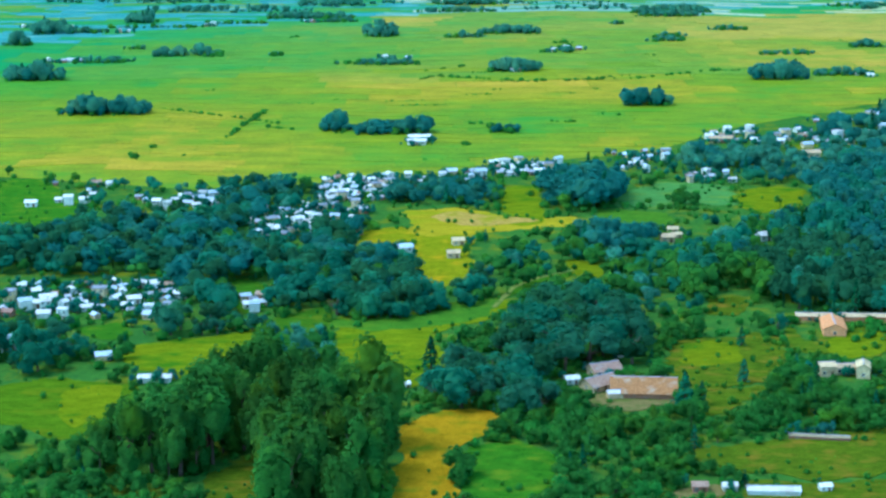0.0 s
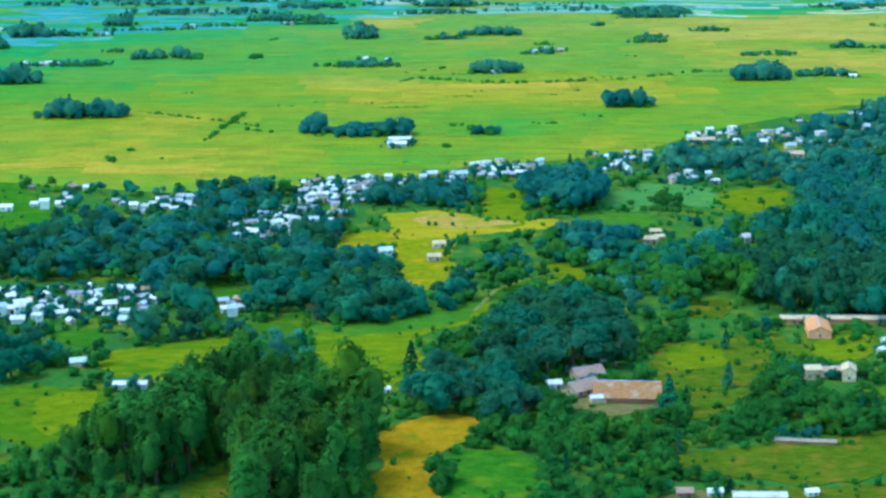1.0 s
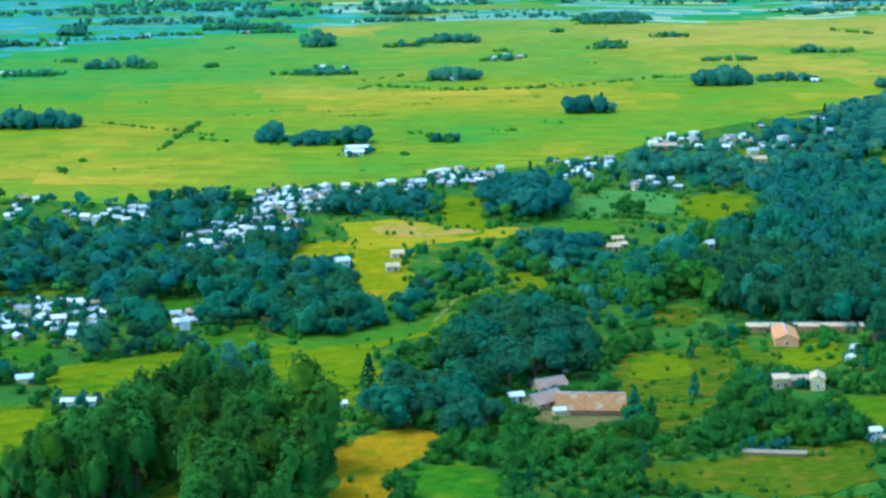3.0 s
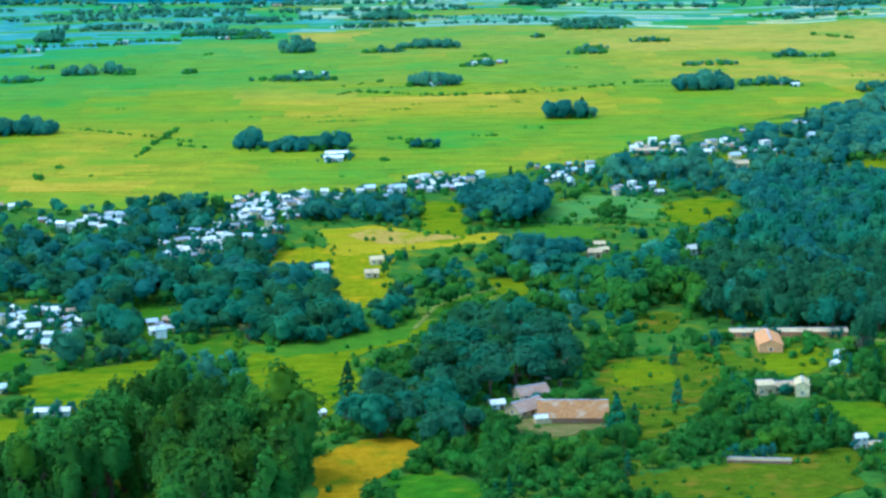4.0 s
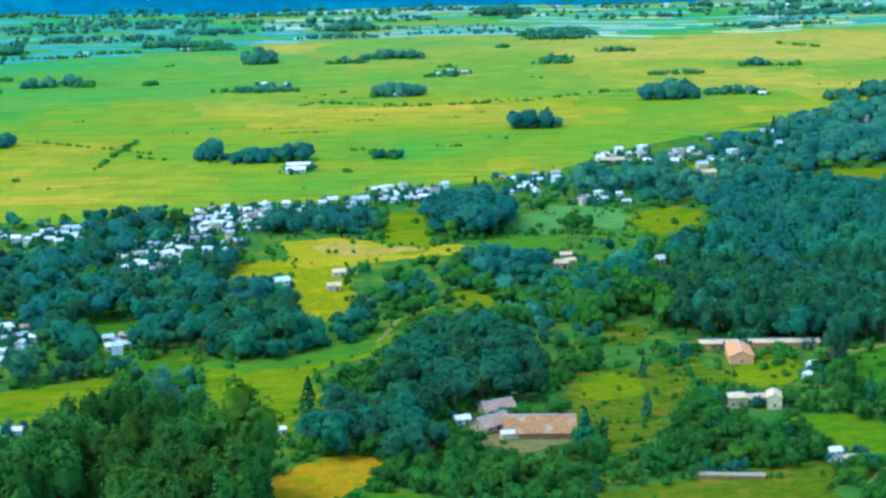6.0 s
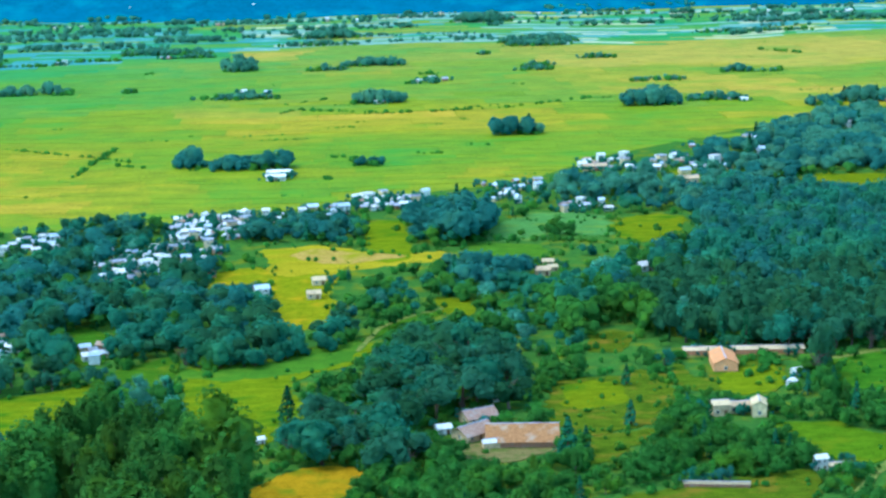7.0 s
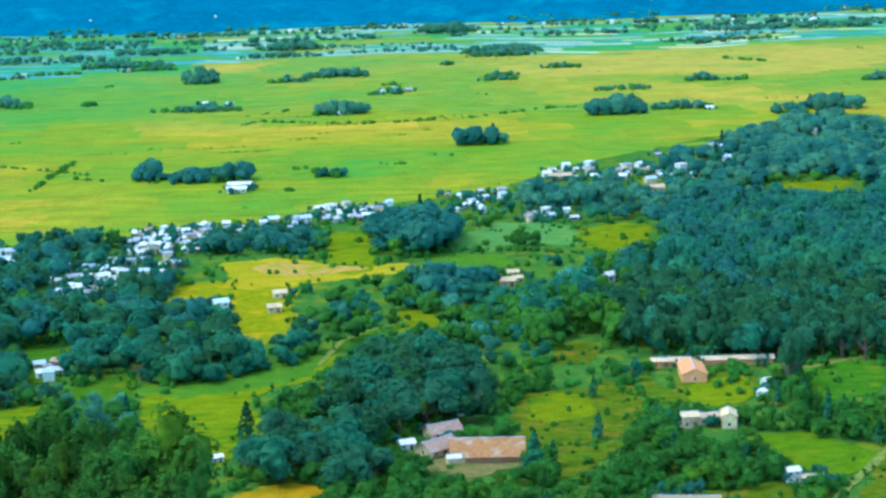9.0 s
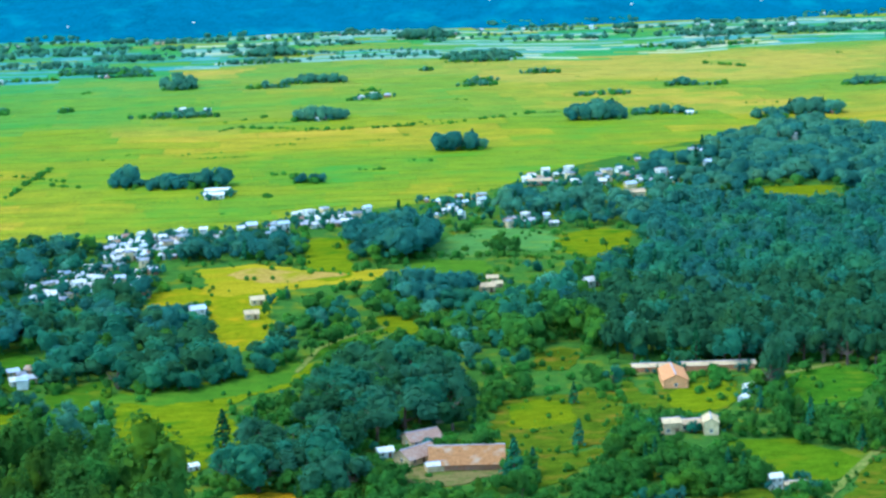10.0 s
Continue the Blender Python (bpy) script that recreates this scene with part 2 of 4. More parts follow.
def rounded(poly, step, wobble, rng):
    """The outline of poly with its corners cut, made uneven at two scales."""
    n = len(poly)
    cut = []
    for i in range(n):
        p, q = Vector(poly[i]), Vector(poly[(i + 1) % n])
        cut += [p.lerp(q, 0.16), p.lerp(q, 0.84)]
    out = []
    seed = rng.uniform(0, 50)
    for i in range(len(cut)):
        p, q = cut[i], cut[(i + 1) % len(cut)]
        count = max(1, int((q - p).length / step))
        for k in range(count):
            c = p.lerp(q, k / count)
            d = Vector((noise.noise((c.x * 0.05, c.y * 0.05, seed)), noise.noise((c.x * 0.05, c.y * 0.05, seed + 9)))) * wobble * 4
            out.append((c.x + d.x + rng.uniform(-wobble, wobble), c.y + d.y + rng.uniform(-wobble, wobble)))
    return out


# ---- ground, hills ----
def ground_sheet():
    me = mesh_of("ground", [(-4500, -1500, 0), (5000, -1500, 0), (5000, 5200, 0), (-4500, 5200, 0)], [(0, 1, 2, 3)], SCRUB)
    tagged(new("ground", me), "valley floor of dark green scrub and grass", "ground", kind="structure")


def hill_height(x, y):
    foot = 2500 + 90 * noise.noise((x * 0.004, 3.1, 0)) - 0.00006 * (x - 250) ** 2
    up = max(0.0, y - foot)
    z = 0.30 * up * (0.75 + 0.5 * noise.noise((x * 0.003, y * 0.002, 1.0))) + min(up, 60) / 60 * 12 * noise.noise((x * 0.02, y * 0.02, 4.0))
    return z if up > 0 else -2.0


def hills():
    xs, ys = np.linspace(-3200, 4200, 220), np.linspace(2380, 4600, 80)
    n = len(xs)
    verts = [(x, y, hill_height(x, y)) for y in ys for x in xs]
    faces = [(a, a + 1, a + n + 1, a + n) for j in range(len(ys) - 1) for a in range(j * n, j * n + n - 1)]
    tagged(new("backdrop", mesh_of("backdrop", verts, faces, FOREST, True)), "haze-tinted glowing wooded hills closing the far side of the valley", "hills", kind="structure")


ground_sheet()
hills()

# ---- fields ----
LAYER = [0.06]
FIELDS = []
FIELD_WORDS = {"lush": "lush green meadow strip among dark trees", "sedge": "grey-green sedge meadow below village houses", "fresh": "fresh green pasture beside the tall tree stand", "sand": "pale sandy threshing ground beside ripe rice", "rough": "mottled olive rough pasture with scattered shrubs", "lime": "yellow-green rice field in a clearing among trees", "gold": "yellowing rice field in a clearing among trees", "ripe": "ripening golden rice field beside trees",
               "grass": "short green grass meadow between the trees", "ochre": "dry ochre grass slope beside tall dark trees", "earth": "bare brown earth yard round buildings"}


def meadow(kind, poly):
    rng = random.Random(len(FIELDS) + 7)
    LAYER[0] += 0.006
    FIELDS.append((kind, poly))
    wide = min(max(p[i] for p in poly) - min(p[i] for p in poly) for i in (0, 1))
    out = rounded(poly, 3.0, min(2.1, 0.035 * wide), rng)
    bm = bmesh.new()
    top = [bm.verts.new((x, y, LAYER[0])) for x, y in out]
    low = [bm.verts.new((x, y, -0.05)) for x, y in out]
    bm.faces.new(top)
    for i in range(len(out)):
        j = (i + 1) % len(out)
        bm.faces.new((low[i], low[j], top[j], top[i]))
    bmesh.ops.triangulate(bm, faces=[f for f in bm.faces if len(f.verts) > 4])
    bmesh.ops.recalc_face_normals(bm, faces=bm.faces)
    me = bpy.data.meshes.new("field")
    bm.to_mesh(me)
    bm.free()
    me.materials.append(PADDY[kind])
    return tagged(new("field", me), FIELD_WORDS[kind], "field", kind="structure")


def track(points, width):
    """A narrow dirt track through the given places."""
    pts = [Vector(p) for p in points]
    rng = random.Random(int(pts[0].x * 10))
    verts, faces = [], []
    line = []
    for a, b in zip(pts, pts[1:]):
        count = max(2, int((b - a).length / 5))
        line += [a.lerp(b, k / count) for k in range(count)]
    line.append(pts[-1])
    LAYER[0] += 0.006
    for i, p in enumerate(line):
        d = (line[min(i + 1, len(line) - 1)] - line[max(i - 1, 0)]).normalized()
        side = Vector((-d.y, d.x)) * width / 2 * rng.uniform(0.75, 1.2)
        verts += [(p.x - side.x, p.y - side.y, LAYER[0] + 0.006), (p.x + side.x, p.y + side.y, LAYER[0] + 0.006)]
    faces = [(2 * i, 2 * i + 2, 2 * i + 3, 2 * i + 1) for i in range(len(line) - 1)]
    tagged(new("track", mesh_of("track", verts, faces, TRACK)), "pale dirt track winding through the scrub", "track", kind="structure")


meadow("gold", [(-47, 890), (-43, 919), (-28, 932), (-15, 925), (-2, 920), (12, 920), (10, 856), (12, 815), (-1, 803), (-13, 814), (-16, 861), (-16, 893), (-27, 886)])
meadow("ripe", [(-26, 972), (-7, 978), (12, 978), (30, 962), (49, 948), (67, 958), (73, 936), (49, 924), (22, 920), (9, 908), (-4, 905), (-18, 914)])
meadow("lime", [(31, 1035), (43, 1046), (54, 1039), (52, 939), (39, 931), (29, 940)])
meadow("sedge", [(91, 985), (100, 1018), (113, 1040), (125, 1053), (142, 1048), (163, 1036), (162, 1006), (159, 975), (143, 984), (118, 976), (104, 970)])
meadow("lime", [(159, 1000), (169, 1028), (187, 1036), (206, 1031), (202, 1000), (192, 967), (180, 965), (167, 965), (159, 974)])
meadow("lime", [(296, 1147), (355, 1146), (341, 1093), (284, 1092)])
meadow("lime", [(226, 1181), (242, 1183), (231, 1126), (216, 1122)])
meadow("lush", [(81, 974), (94, 970), (122, 962), (121, 940), (110, 931), (91, 934), (78, 940)])
meadow("lime", [(56, 856), (74, 846), (72, 817), (57, 822)])
meadow("sand", [(-9, 956), (-2, 967), (8, 969), (18, 962), (28, 956), (42, 950), (50, 944), (34, 938), (22, 932), (8, 938), (-3, 946)])
meadow("grass", [(-262, 1085), (-240, 1072), (-190, 975), (-205, 945), (-290, 920)])
meadow("lime", [(-127, 687), (-127, 709), (-109, 717), (-83, 730), (-76, 725), (-78, 711), (-87, 689), (-95, 665), (-101, 665), (-118, 677)])
meadow("grass", [(-156, 737), (-136, 746), (-130, 726), (-138, 714), (-148, 721)])
meadow("fresh", [(-179, 655), (-165, 663), (-137, 664), (-118, 658), (-113, 629), (-119, 598), (-132, 589), (-152, 608), (-171, 615)])
meadow("lime", [(-142, 647), (-133, 654), (-120, 653), (-117, 636), (-121, 612), (-130, 602), (-138, 620)])
meadow("grass", [(-77, 740), (-68, 755), (-52, 770), (-49, 745), (-53, 724), (-68, 724)])
meadow("lime", [(-51, 745), (-32, 743), (-18, 749), (-4, 763), (6, 773), (23, 782), (28, 769), (20, 750), (10, 738), (-1, 734), (-9, 725), (-3, 702), (-5, 674), (-11, 649), (-17, 639), (-20, 649), (-29, 657), (-38, 672), (-45, 707)])
meadow("lush", [(-51, 749), (-32, 746), (-18, 752), (-4, 766), (6, 776), (23, 785), (28, 769), (19, 750), (8, 739), (-10, 730), (-30, 731), (-50, 735)])
meadow("grass", [(21, 780), (29, 800), (40, 815), (59, 833), (60, 824), (42, 807), (32, 791), (27, 772)])
meadow("grass", [(-101, 818), (-90, 823), (-79, 796), (-77, 762), (-88, 756)])
meadow("rough", [(-78, 554), (-69, 566), (-60, 562), (-57, 543), (-60, 529), (-73, 527)])
meadow("ochre", [(-19, 536), (-18, 563), (-20, 580), (-18, 599), (-11, 607), (-5, 619), (3, 623), (12, 622), (19, 616), (17, 604), (11, 592), (4, 584), (1, 563), (1, 542), (-2, 513), (-15, 500), (-19, 514)])
meadow("grass", [(4, 579), (23, 588), (34, 579), (38, 561), (32, 540), (21, 524), (9, 524), (4, 544)])
meadow("rough", [(111, 777), (132, 781), (129, 758), (122, 746), (110, 749)])
meadow("rough", [(84, 675), (91, 709), (105, 714), (127, 723), (135, 713), (131, 681), (120, 660), (105, 643), (95, 640), (86, 649), (82, 659)])
meadow("lime", [(88, 680), (95, 704), (109, 707), (118, 697), (114, 680), (98, 672)])
meadow("rough", [(91, 637), (103, 642), (119, 650), (113, 636), (99, 616), (88, 608)])
meadow("rough", [(142, 733), (151, 706), (165, 729), (186, 731), (178, 704), (168, 682), (152, 684), (140, 692), (132, 705)])
meadow("lime", [(146, 690), (148, 707), (155, 709), (164, 720), (175, 723), (177, 706), (169, 688), (155, 681)])
meadow("lime", [(199, 724), (211, 726), (205, 699), (193, 695)])
meadow("grass", [(199, 728), (218, 733), (233, 726), (221, 688), (203, 683), (191, 693)])
meadow("fresh", [(159, 650), (177, 649), (185, 638), (196, 622), (181, 600), (171, 603), (167, 615), (158, 623)])
meadow("rough", [(176, 589), (202, 624), (223, 639), (198, 570), (177, 559), (169, 575)])
meadow("rough", [(78, 575), (90, 582), (115, 585), (138, 592), (157, 594), (156, 574), (148, 557), (135, 548), (117, 544), (95, 553), (82, 564)])
meadow("rough", [(95, 549), (116, 542), (134, 545), (146, 547), (140, 523), (109, 521), (90, 529)])
meadow("earth", [(69, 539), (87, 543), (86, 532), (69, 527)])
meadow("earth", [(48, 637), (64, 643), (81, 646), (82, 629), (64, 616), (52, 621)])
track([(20, 764), (30, 800), (40, 815), (59, 832)], 2.6)
track([(166, 575), (176, 591), (189, 609), (204, 630), (226, 659)], 3.2)
track([(136, 734), (154, 737), (186, 735), (203, 727), (219, 735), (248, 743)], 3.5)


# the plain: long paddies side by side, bunds between them
EDGE = [(-420, 1130), (-250, 1085), (-150, 1046), (-60, 1060), (50, 1125), (130, 1155), (190, 1245), (300, 1345), (420, 1465), (520, 1400), (900, 1500)]


def along(line, x):
    """The height at x of a line through the given places."""
    return float(np.interp(x, [p[0] for p in line], [p[1] for p in line]))


def near_edge(x):
    return along(EDGE, x)


# where the rice is riper (+) or fresher (-): x, y, half-widths, amount
ZONES = ((480, 1975, 240, 130, 0.44), (405, 1668, 120, 80, 0.22), (460, 1560, 190, 110, 0.10), (458, 1389, 120, 80, 0.25), (40, 1470, 90, 28, 0.25), (415, 1610, 40, 40, 0.15), (-22, 1990, 40, 60, 0.4), (-120, 1915, 45, 40, 0.22), (-269, 1173, 90, 70, 0.15), (-165, 1095, 100, 40, 0.13),
         (-390, 1700, 190, 250, -0.6), (-190, 1980, 170, 130, -0.35), (50, 1310, 110, 70, -0.15), (-90, 1330, 260, 150, 0.11), (0, 1250, 200, 40, -0.06),
         (-118, 1868, 34, 40, 0.22), (-32, 1983, 34, 40, 0.3), (46, 1468, 110, 30, 0.2), (-116, 1561, 60, 40, 0.2), (-126, 1159, 70, 30, 0.16), (244, 1764, 60, 60, 0.16), (318, 1849, 70, 50, 0.2), (481, 1828, 110, 45, 0.3), (297, 1590, 60, 30, 0.18),
         (-275, 2026, 80, 60, -0.25), (-215, 1585, 60, 25, -0.15), (-71, 1387, 60, 25, -0.14), (-26, 1180, 70, 16, -0.16), (65, 1251, 40, 30, -0.16), (62, 1674, 50, 35, -0.15), (160, 1440, 50, 25, -0.16), (264, 1415, 40, 20, -0.18))


def ripeness(x, y):
    u = 0.604 + 0.33 * noise.noise((x * 0.005, y * 0.006, 9.0)) + 0.17 * noise.noise((x * 0.014, y * 0.011, 2.0))
    for zx, zy, rx, ry, amount in ZONES:
        u += amount * math.exp(-((x - zx) / rx) ** 2 - ((y - zy) / ry) ** 2)
    return u if u < 0.8 else 0.8 + 0.7 * (u - 0.8)


# Beyond this line paddies are coloured teal and pale to imitate distance haze.
HAZE_LINE = [(-900, 1700), (-431, 1790), (-312, 1892), (-183, 1943), (-77, 1990), (-17, 2080), (134, 2060), (277, 2000), (495, 2100), (1300, 2150)]


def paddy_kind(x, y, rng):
    if y > along(HAZE_LINE, x) and rng.random() < 0.92:
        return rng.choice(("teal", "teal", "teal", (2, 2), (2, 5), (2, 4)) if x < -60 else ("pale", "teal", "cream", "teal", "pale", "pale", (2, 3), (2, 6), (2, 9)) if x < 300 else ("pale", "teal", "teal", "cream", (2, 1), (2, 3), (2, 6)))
    # The haze tint of the rice rises in steps with distance.
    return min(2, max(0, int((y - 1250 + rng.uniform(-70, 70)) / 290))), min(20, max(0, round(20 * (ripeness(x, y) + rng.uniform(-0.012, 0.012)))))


def plain():
    rng = random.Random(3)
    root = tagged(new("rice_plain"), "wide plain of yellow-green rice paddies divided by low bunds", "rice fields", kind="structure")
    rest = {}
    made, y = 0, 1010.0
    while y < 2470:
        deep = rng.uniform(18, 38) * (1 + (y - 1010) / 2500) * (0.42 if y > 1950 else 0.8 if y > 1330 else 0.5)
        x = -820 + rng.uniform(0, 60)
        while x < 1150:
            wide = rng.uniform(50, 130) * (0.9 if y > 2130 else 0.9 if y > 1330 else 0.5)
            if y > near_edge(x + wide / 2) - 4 and y > near_edge(x) - 10:
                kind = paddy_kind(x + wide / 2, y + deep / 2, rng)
                sway = lambda px, py: py + 45 * noise.noise((px * 0.0035, py * 0.0015, 5.0)) + 14 * noise.noise((px * 0.016, py * 0.004, 7.0)) - 0.05 * px
                gap = rng.choice((0.06, 0.1, 0.15, 0.5))
                low, high = -0.05, rng.uniform(0.22, 0.30)
                steps = 6
                ring = [(x + gap + (wide - 2 * gap) * k / steps, sway(x + wide * k / steps, y) + gap) for k in range(steps + 1)] + [(x + wide - gap - (wide - 2 * gap) * k / steps, sway(x + wide - wide * k / steps, y + deep) - gap) for k in range(steps + 1)]
                count = len(ring)
                verts = [(px, py, high) for px, py in ring] + [(px, py, low) for px, py in ring]
                faces = [(k, k + 1, count - 2 - k, count - 1 - k) for k in range(steps)] + [(count + k, count + (k + 1) % count, (k + 1) % count, k) for k in range(count)]
                if made < 290 and -330 < x < 480:
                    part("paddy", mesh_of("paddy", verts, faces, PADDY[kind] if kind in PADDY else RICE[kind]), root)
                    made += 1
                else:
                    v, f = rest.setdefault(kind, ([], []))
                    f += [[i + len(v) for i in face] for face in faces]
                    v += verts
            x += wide
        y += deep
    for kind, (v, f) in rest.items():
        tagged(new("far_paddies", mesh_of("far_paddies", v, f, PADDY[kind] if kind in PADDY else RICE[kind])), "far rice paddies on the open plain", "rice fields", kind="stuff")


def plain_base():
    """Grass of the bunds that shows between the paddies."""
    ring = [(-900, near_edge(-900) - 6)] + [(x, y - 6) for x, y in EDGE] + [(1250, 1540), (1250, 2520), (-900, 2520)]
    bm = bmesh.new()
    bm.faces.new([bm.verts.new((x, y, 0.05)) for x, y in ring])
    bmesh.ops.triangulate(bm, faces=bm.faces)
    me = bpy.data.meshes.new("bunds")
    bm.to_mesh(me)
    bm.free()
    me.materials.append(RICE[0, 13])
    tagged(new("bunds", me), "grassy bunds between the rice paddies", "grass", kind="structure")


plain_base()
plain()

# ---- houses ----
SITES = []
HOUSES = {}


def gable(w, d, eave, rise, over=0.5, thick=0.14):
    """Walls up to a ridge along x, and the two roof slabs over them."""
    hw, hd = w / 2, d / 2
    wall = ([(-hw, -hd, -0.3), (hw, -hd, -0.3), (hw, hd, -0.3), (-hw, hd, -0.3), (-hw, -hd, eave), (hw, -hd, eave), (hw, hd, eave), (-hw, hd, eave), (-hw, 0, eave + rise), (hw, 0, eave + rise)],
            [(0, 1, 5, 4), (2, 3, 7, 6), (1, 2, 6, 9, 5), (3, 0, 4, 8, 7), (3, 2, 1, 0), (4, 5, 9, 8), (6, 7, 8, 9)])
    k = rise / hd
    verts, faces = [], []
    for s in (-1, 1):
        b = len(verts)
        y1, z1 = s * (hd + over), eave - over * k + 0.04
        top = eave + rise + 0.04
        for x in (-hw - over, hw + over):
            verts += [(x, 0, top), (x, y1, z1), (x, y1, z1 + thick), (x, 0, top + thick)]
        faces += [[b + i for i in f] for f in ((0, 1, 2, 3), (7, 6, 5, 4), (0, 4, 5, 1), (1, 5, 6, 2), (2, 6, 7, 3), (3, 7, 4, 0))]
    return wall, (verts, faces)


def add_openings(root, w, d, storeys, wall_kind, doors=1, step=2.6):
    """Door and windows, framed and set into the long fronts and the gable ends."""
    hw, hd = w / 2, d / 2
    frame_me = mesh_of("window_frame", *boxes((-0.6, 0.6, -0.05, 0.03, -0.65, -0.55), (-0.6, 0.6, -0.05, 0.03, 0.55, 0.65), (-0.6, -0.5, -0.05, 0.03, -0.55, 0.55), (0.5, 0.6, -0.05, 0.03, -0.55, 0.55), (-0.03, 0.03, -0.05, 0.03, -0.55, 0.55)), WALL["white"])
    pane_me = mesh_of("pane", *boxes((-0.5, 0.5, -0.02, 0.02, -0.55, 0.55)), GLASS)
    count = max(2, int(w / step))
    for floor_no in range(storeys):
        z = 1.55 + 2.9 * floor_no
        for i in range(count):
            x = -hw + w * (i + 0.5) / count
            if floor_no == 0 and i == count // 2 and doors:
                part("door", mesh_of("door", *boxes((x - 0.55, x + 0.55, -hd - 0.06, -hd + 0.02, 0, 2.1), (x - 0.65, x - 0.55, -hd - 0.08, -hd + 0.02, 0, 2.2), (x + 0.55, x + 0.65, -hd - 0.08, -hd + 0.02, 0, 2.2), (x + 0.38, x + 0.45, -hd - 0.1, -hd - 0.06, 1.0, 1.1)), DOOR), root, "dark wooden door")
                continue
            win = part("window", frame_me, root, "", pose(x, -hd - 0.02, z))
            part("pane", pane_me, win)
        for s in (-1, 1):
            win = part("window", frame_me, root, "", pose(s * (hw + 0.02), 0, z, 0, 0, 90 * s))
            part("pane", pane_me, win)


ROOF_WORDS = {"drab": "weathered tan sheet roof", "peach": "faded orange sheet roof", "straw": "bleached straw-coloured roof", "white": "white metal sheet roof", "blue": "pale blue metal roof", "grey": "grey fibre-cement roof", "rust": "rusty brown sheet roof", "tile": "weathered clay tile roof"}


def house(w, d, storeys, wall_kind, roof_kind, flat=False):
    eave = 2.9 * storeys
    words = "%s house with a %s" % ({1: "low", 2: "two-storey"}[storeys] + " " + {"white": "whitewashed", "cream": "cream plaster", "brick": "brick", "orange": "orange"}[wall_kind], ROOF_WORDS[roof_kind])
    root = tagged(new("house"), words, "house", "village houses")
    if flat:
        hw, hd = w / 2, d / 2
        part("wall", mesh_of("wall", *boxes((-hw, hw, -hd, hd, -0.3, eave)), WALL[wall_kind]), root)
        part("roof", mesh_of("roof", *boxes((-hw - 0.3, hw + 0.3, -hd - 0.3, hd + 0.3, eave, eave + 0.2), (-hw - 0.3, hw + 0.3, -hd - 0.3, -hd - 0.1, eave + 0.2, eave + 0.7), (-hw - 0.3, hw + 0.3, hd + 0.1, hd + 0.3, eave + 0.2, eave + 0.7), (-hw - 0.3, -hw - 0.1, -hd - 0.1, hd + 0.1, eave + 0.2, eave + 0.7), (hw + 0.1, hw + 0.3, -hd - 0.1, hd + 0.1, eave + 0.2, eave + 0.7)), ROOF[roof_kind]), root)
    else:
        wall, roof = gable(w, d, eave, d * 0.27)
        part("wall", mesh_of("wall", *wall, WALL[wall_kind]), root)
        part("roof", mesh_of("roof", *roof, ROOF[roof_kind]), root, ROOF_WORDS[roof_kind])
    add_openings(root, w, d, storeys, wall_kind)
    return root


STYLES = [(6.2, 4.6, 1, "white", "white", False), (5.6, 4.6, 2, "white", "white", False), (6.8, 5.0, 1, "cream", "blue", False), (5.8, 5.2, 2, "cream", "grey", True), (6.0, 4.6, 2, "white", "blue", False),
          (5.2, 4.2, 1, "brick", "grey", False), (7.6, 5.0, 1, "white", "white", False), (5.8, 4.6, 1, "brick", "rust", False), (6.0, 5.4, 2, "white", "white", True), (6.4, 4.6, 2, "cream", "tile", False), (6.6, 4.8, 1, "cream", "straw", False)]


HOMES = []


def put_house(style, m):
    HOMES.append((style, m))


def build_houses():
    """The nearest houses one by one, and those beyond counting joined."""
    rest = []
    for k, (style, m) in enumerate(sorted(HOMES, key=lambda h: h[1].translation.y)):
        if style not in HOUSES:
            HOUSES[style] = house(*STYLES[style])
            HOUSES[style].matrix_basis = m
        elif k < 285:
            whole = m @ Matrix.Diagonal([1 / c for c in HOUSES[style].scale] + [1])
            copy_thing(HOUSES[style], whole)
        else:
            rest.append((style, m))
    verts, faces, slots, used = [], [], [], []
    for style, m in rest:
        for o in HOUSES[style].children:
            if o.name.split(".")[0] in ("wall", "roof", "door"):
                mat = o.data.materials[0]
                if mat not in used:
                    used.append(mat)
                b = len(verts)
                verts += [m @ v.co for v in o.data.vertices]
                faces += [[b + k for k in p.vertices] for p in o.data.polygons]
                slots += [used.index(mat)] * len(o.data.polygons)
    me = mesh_of("far_houses", verts, faces, used[0])
    for mat in used[1:]:
        me.materials.append(mat)
    me.polygons.foreach_set("material_index", slots)
    tagged(new("far_houses", me), "small pale houses scattered along the far side of the plain", "houses", kind="stuff")


def hamlet(x, y, wide, deep, count, styles=(0, 0, 0, 1, 2, 2, 4, 5, 5, 6, 8, 2, 7, 3, 0, 5)):
    rng = random.Random(int(x * 31 + y))
    made = tries = 0
    count = int(count * 1.2)
    while made < count and tries < 900:
        tries += 1
        px, py = x + rng.uniform(-0.5, 0.5) * wide, y + rng.uniform(-0.5, 0.5) * deep
        if any((px - a) ** 2 + ((py - b) * 0.9) ** 2 < (5.6 - min(1.3, tries / 300)) ** 2 for a, b, r in SITES):
            continue
        SITES.append((px, py, 2.5))
        style, size = rng.choice(styles), rng.uniform(0.58, 0.92)
        turn = pose(px, py, 0, 0, 0, rng.choice((0, 0, 90, 180)) + rng.gauss(8, 18))
        put_house(style, turn @ Matrix.Diagonal((size * rng.uniform(0.85, 1.15), size, size, 1)))
        made += 1


hamlet(-156, 781, 76, 62, 40)
hamlet(-177, 704, 22, 29, 7)
hamlet(-211, 1030, 37, 92, 8)
hamlet(-150, 998, 51, 32, 7)
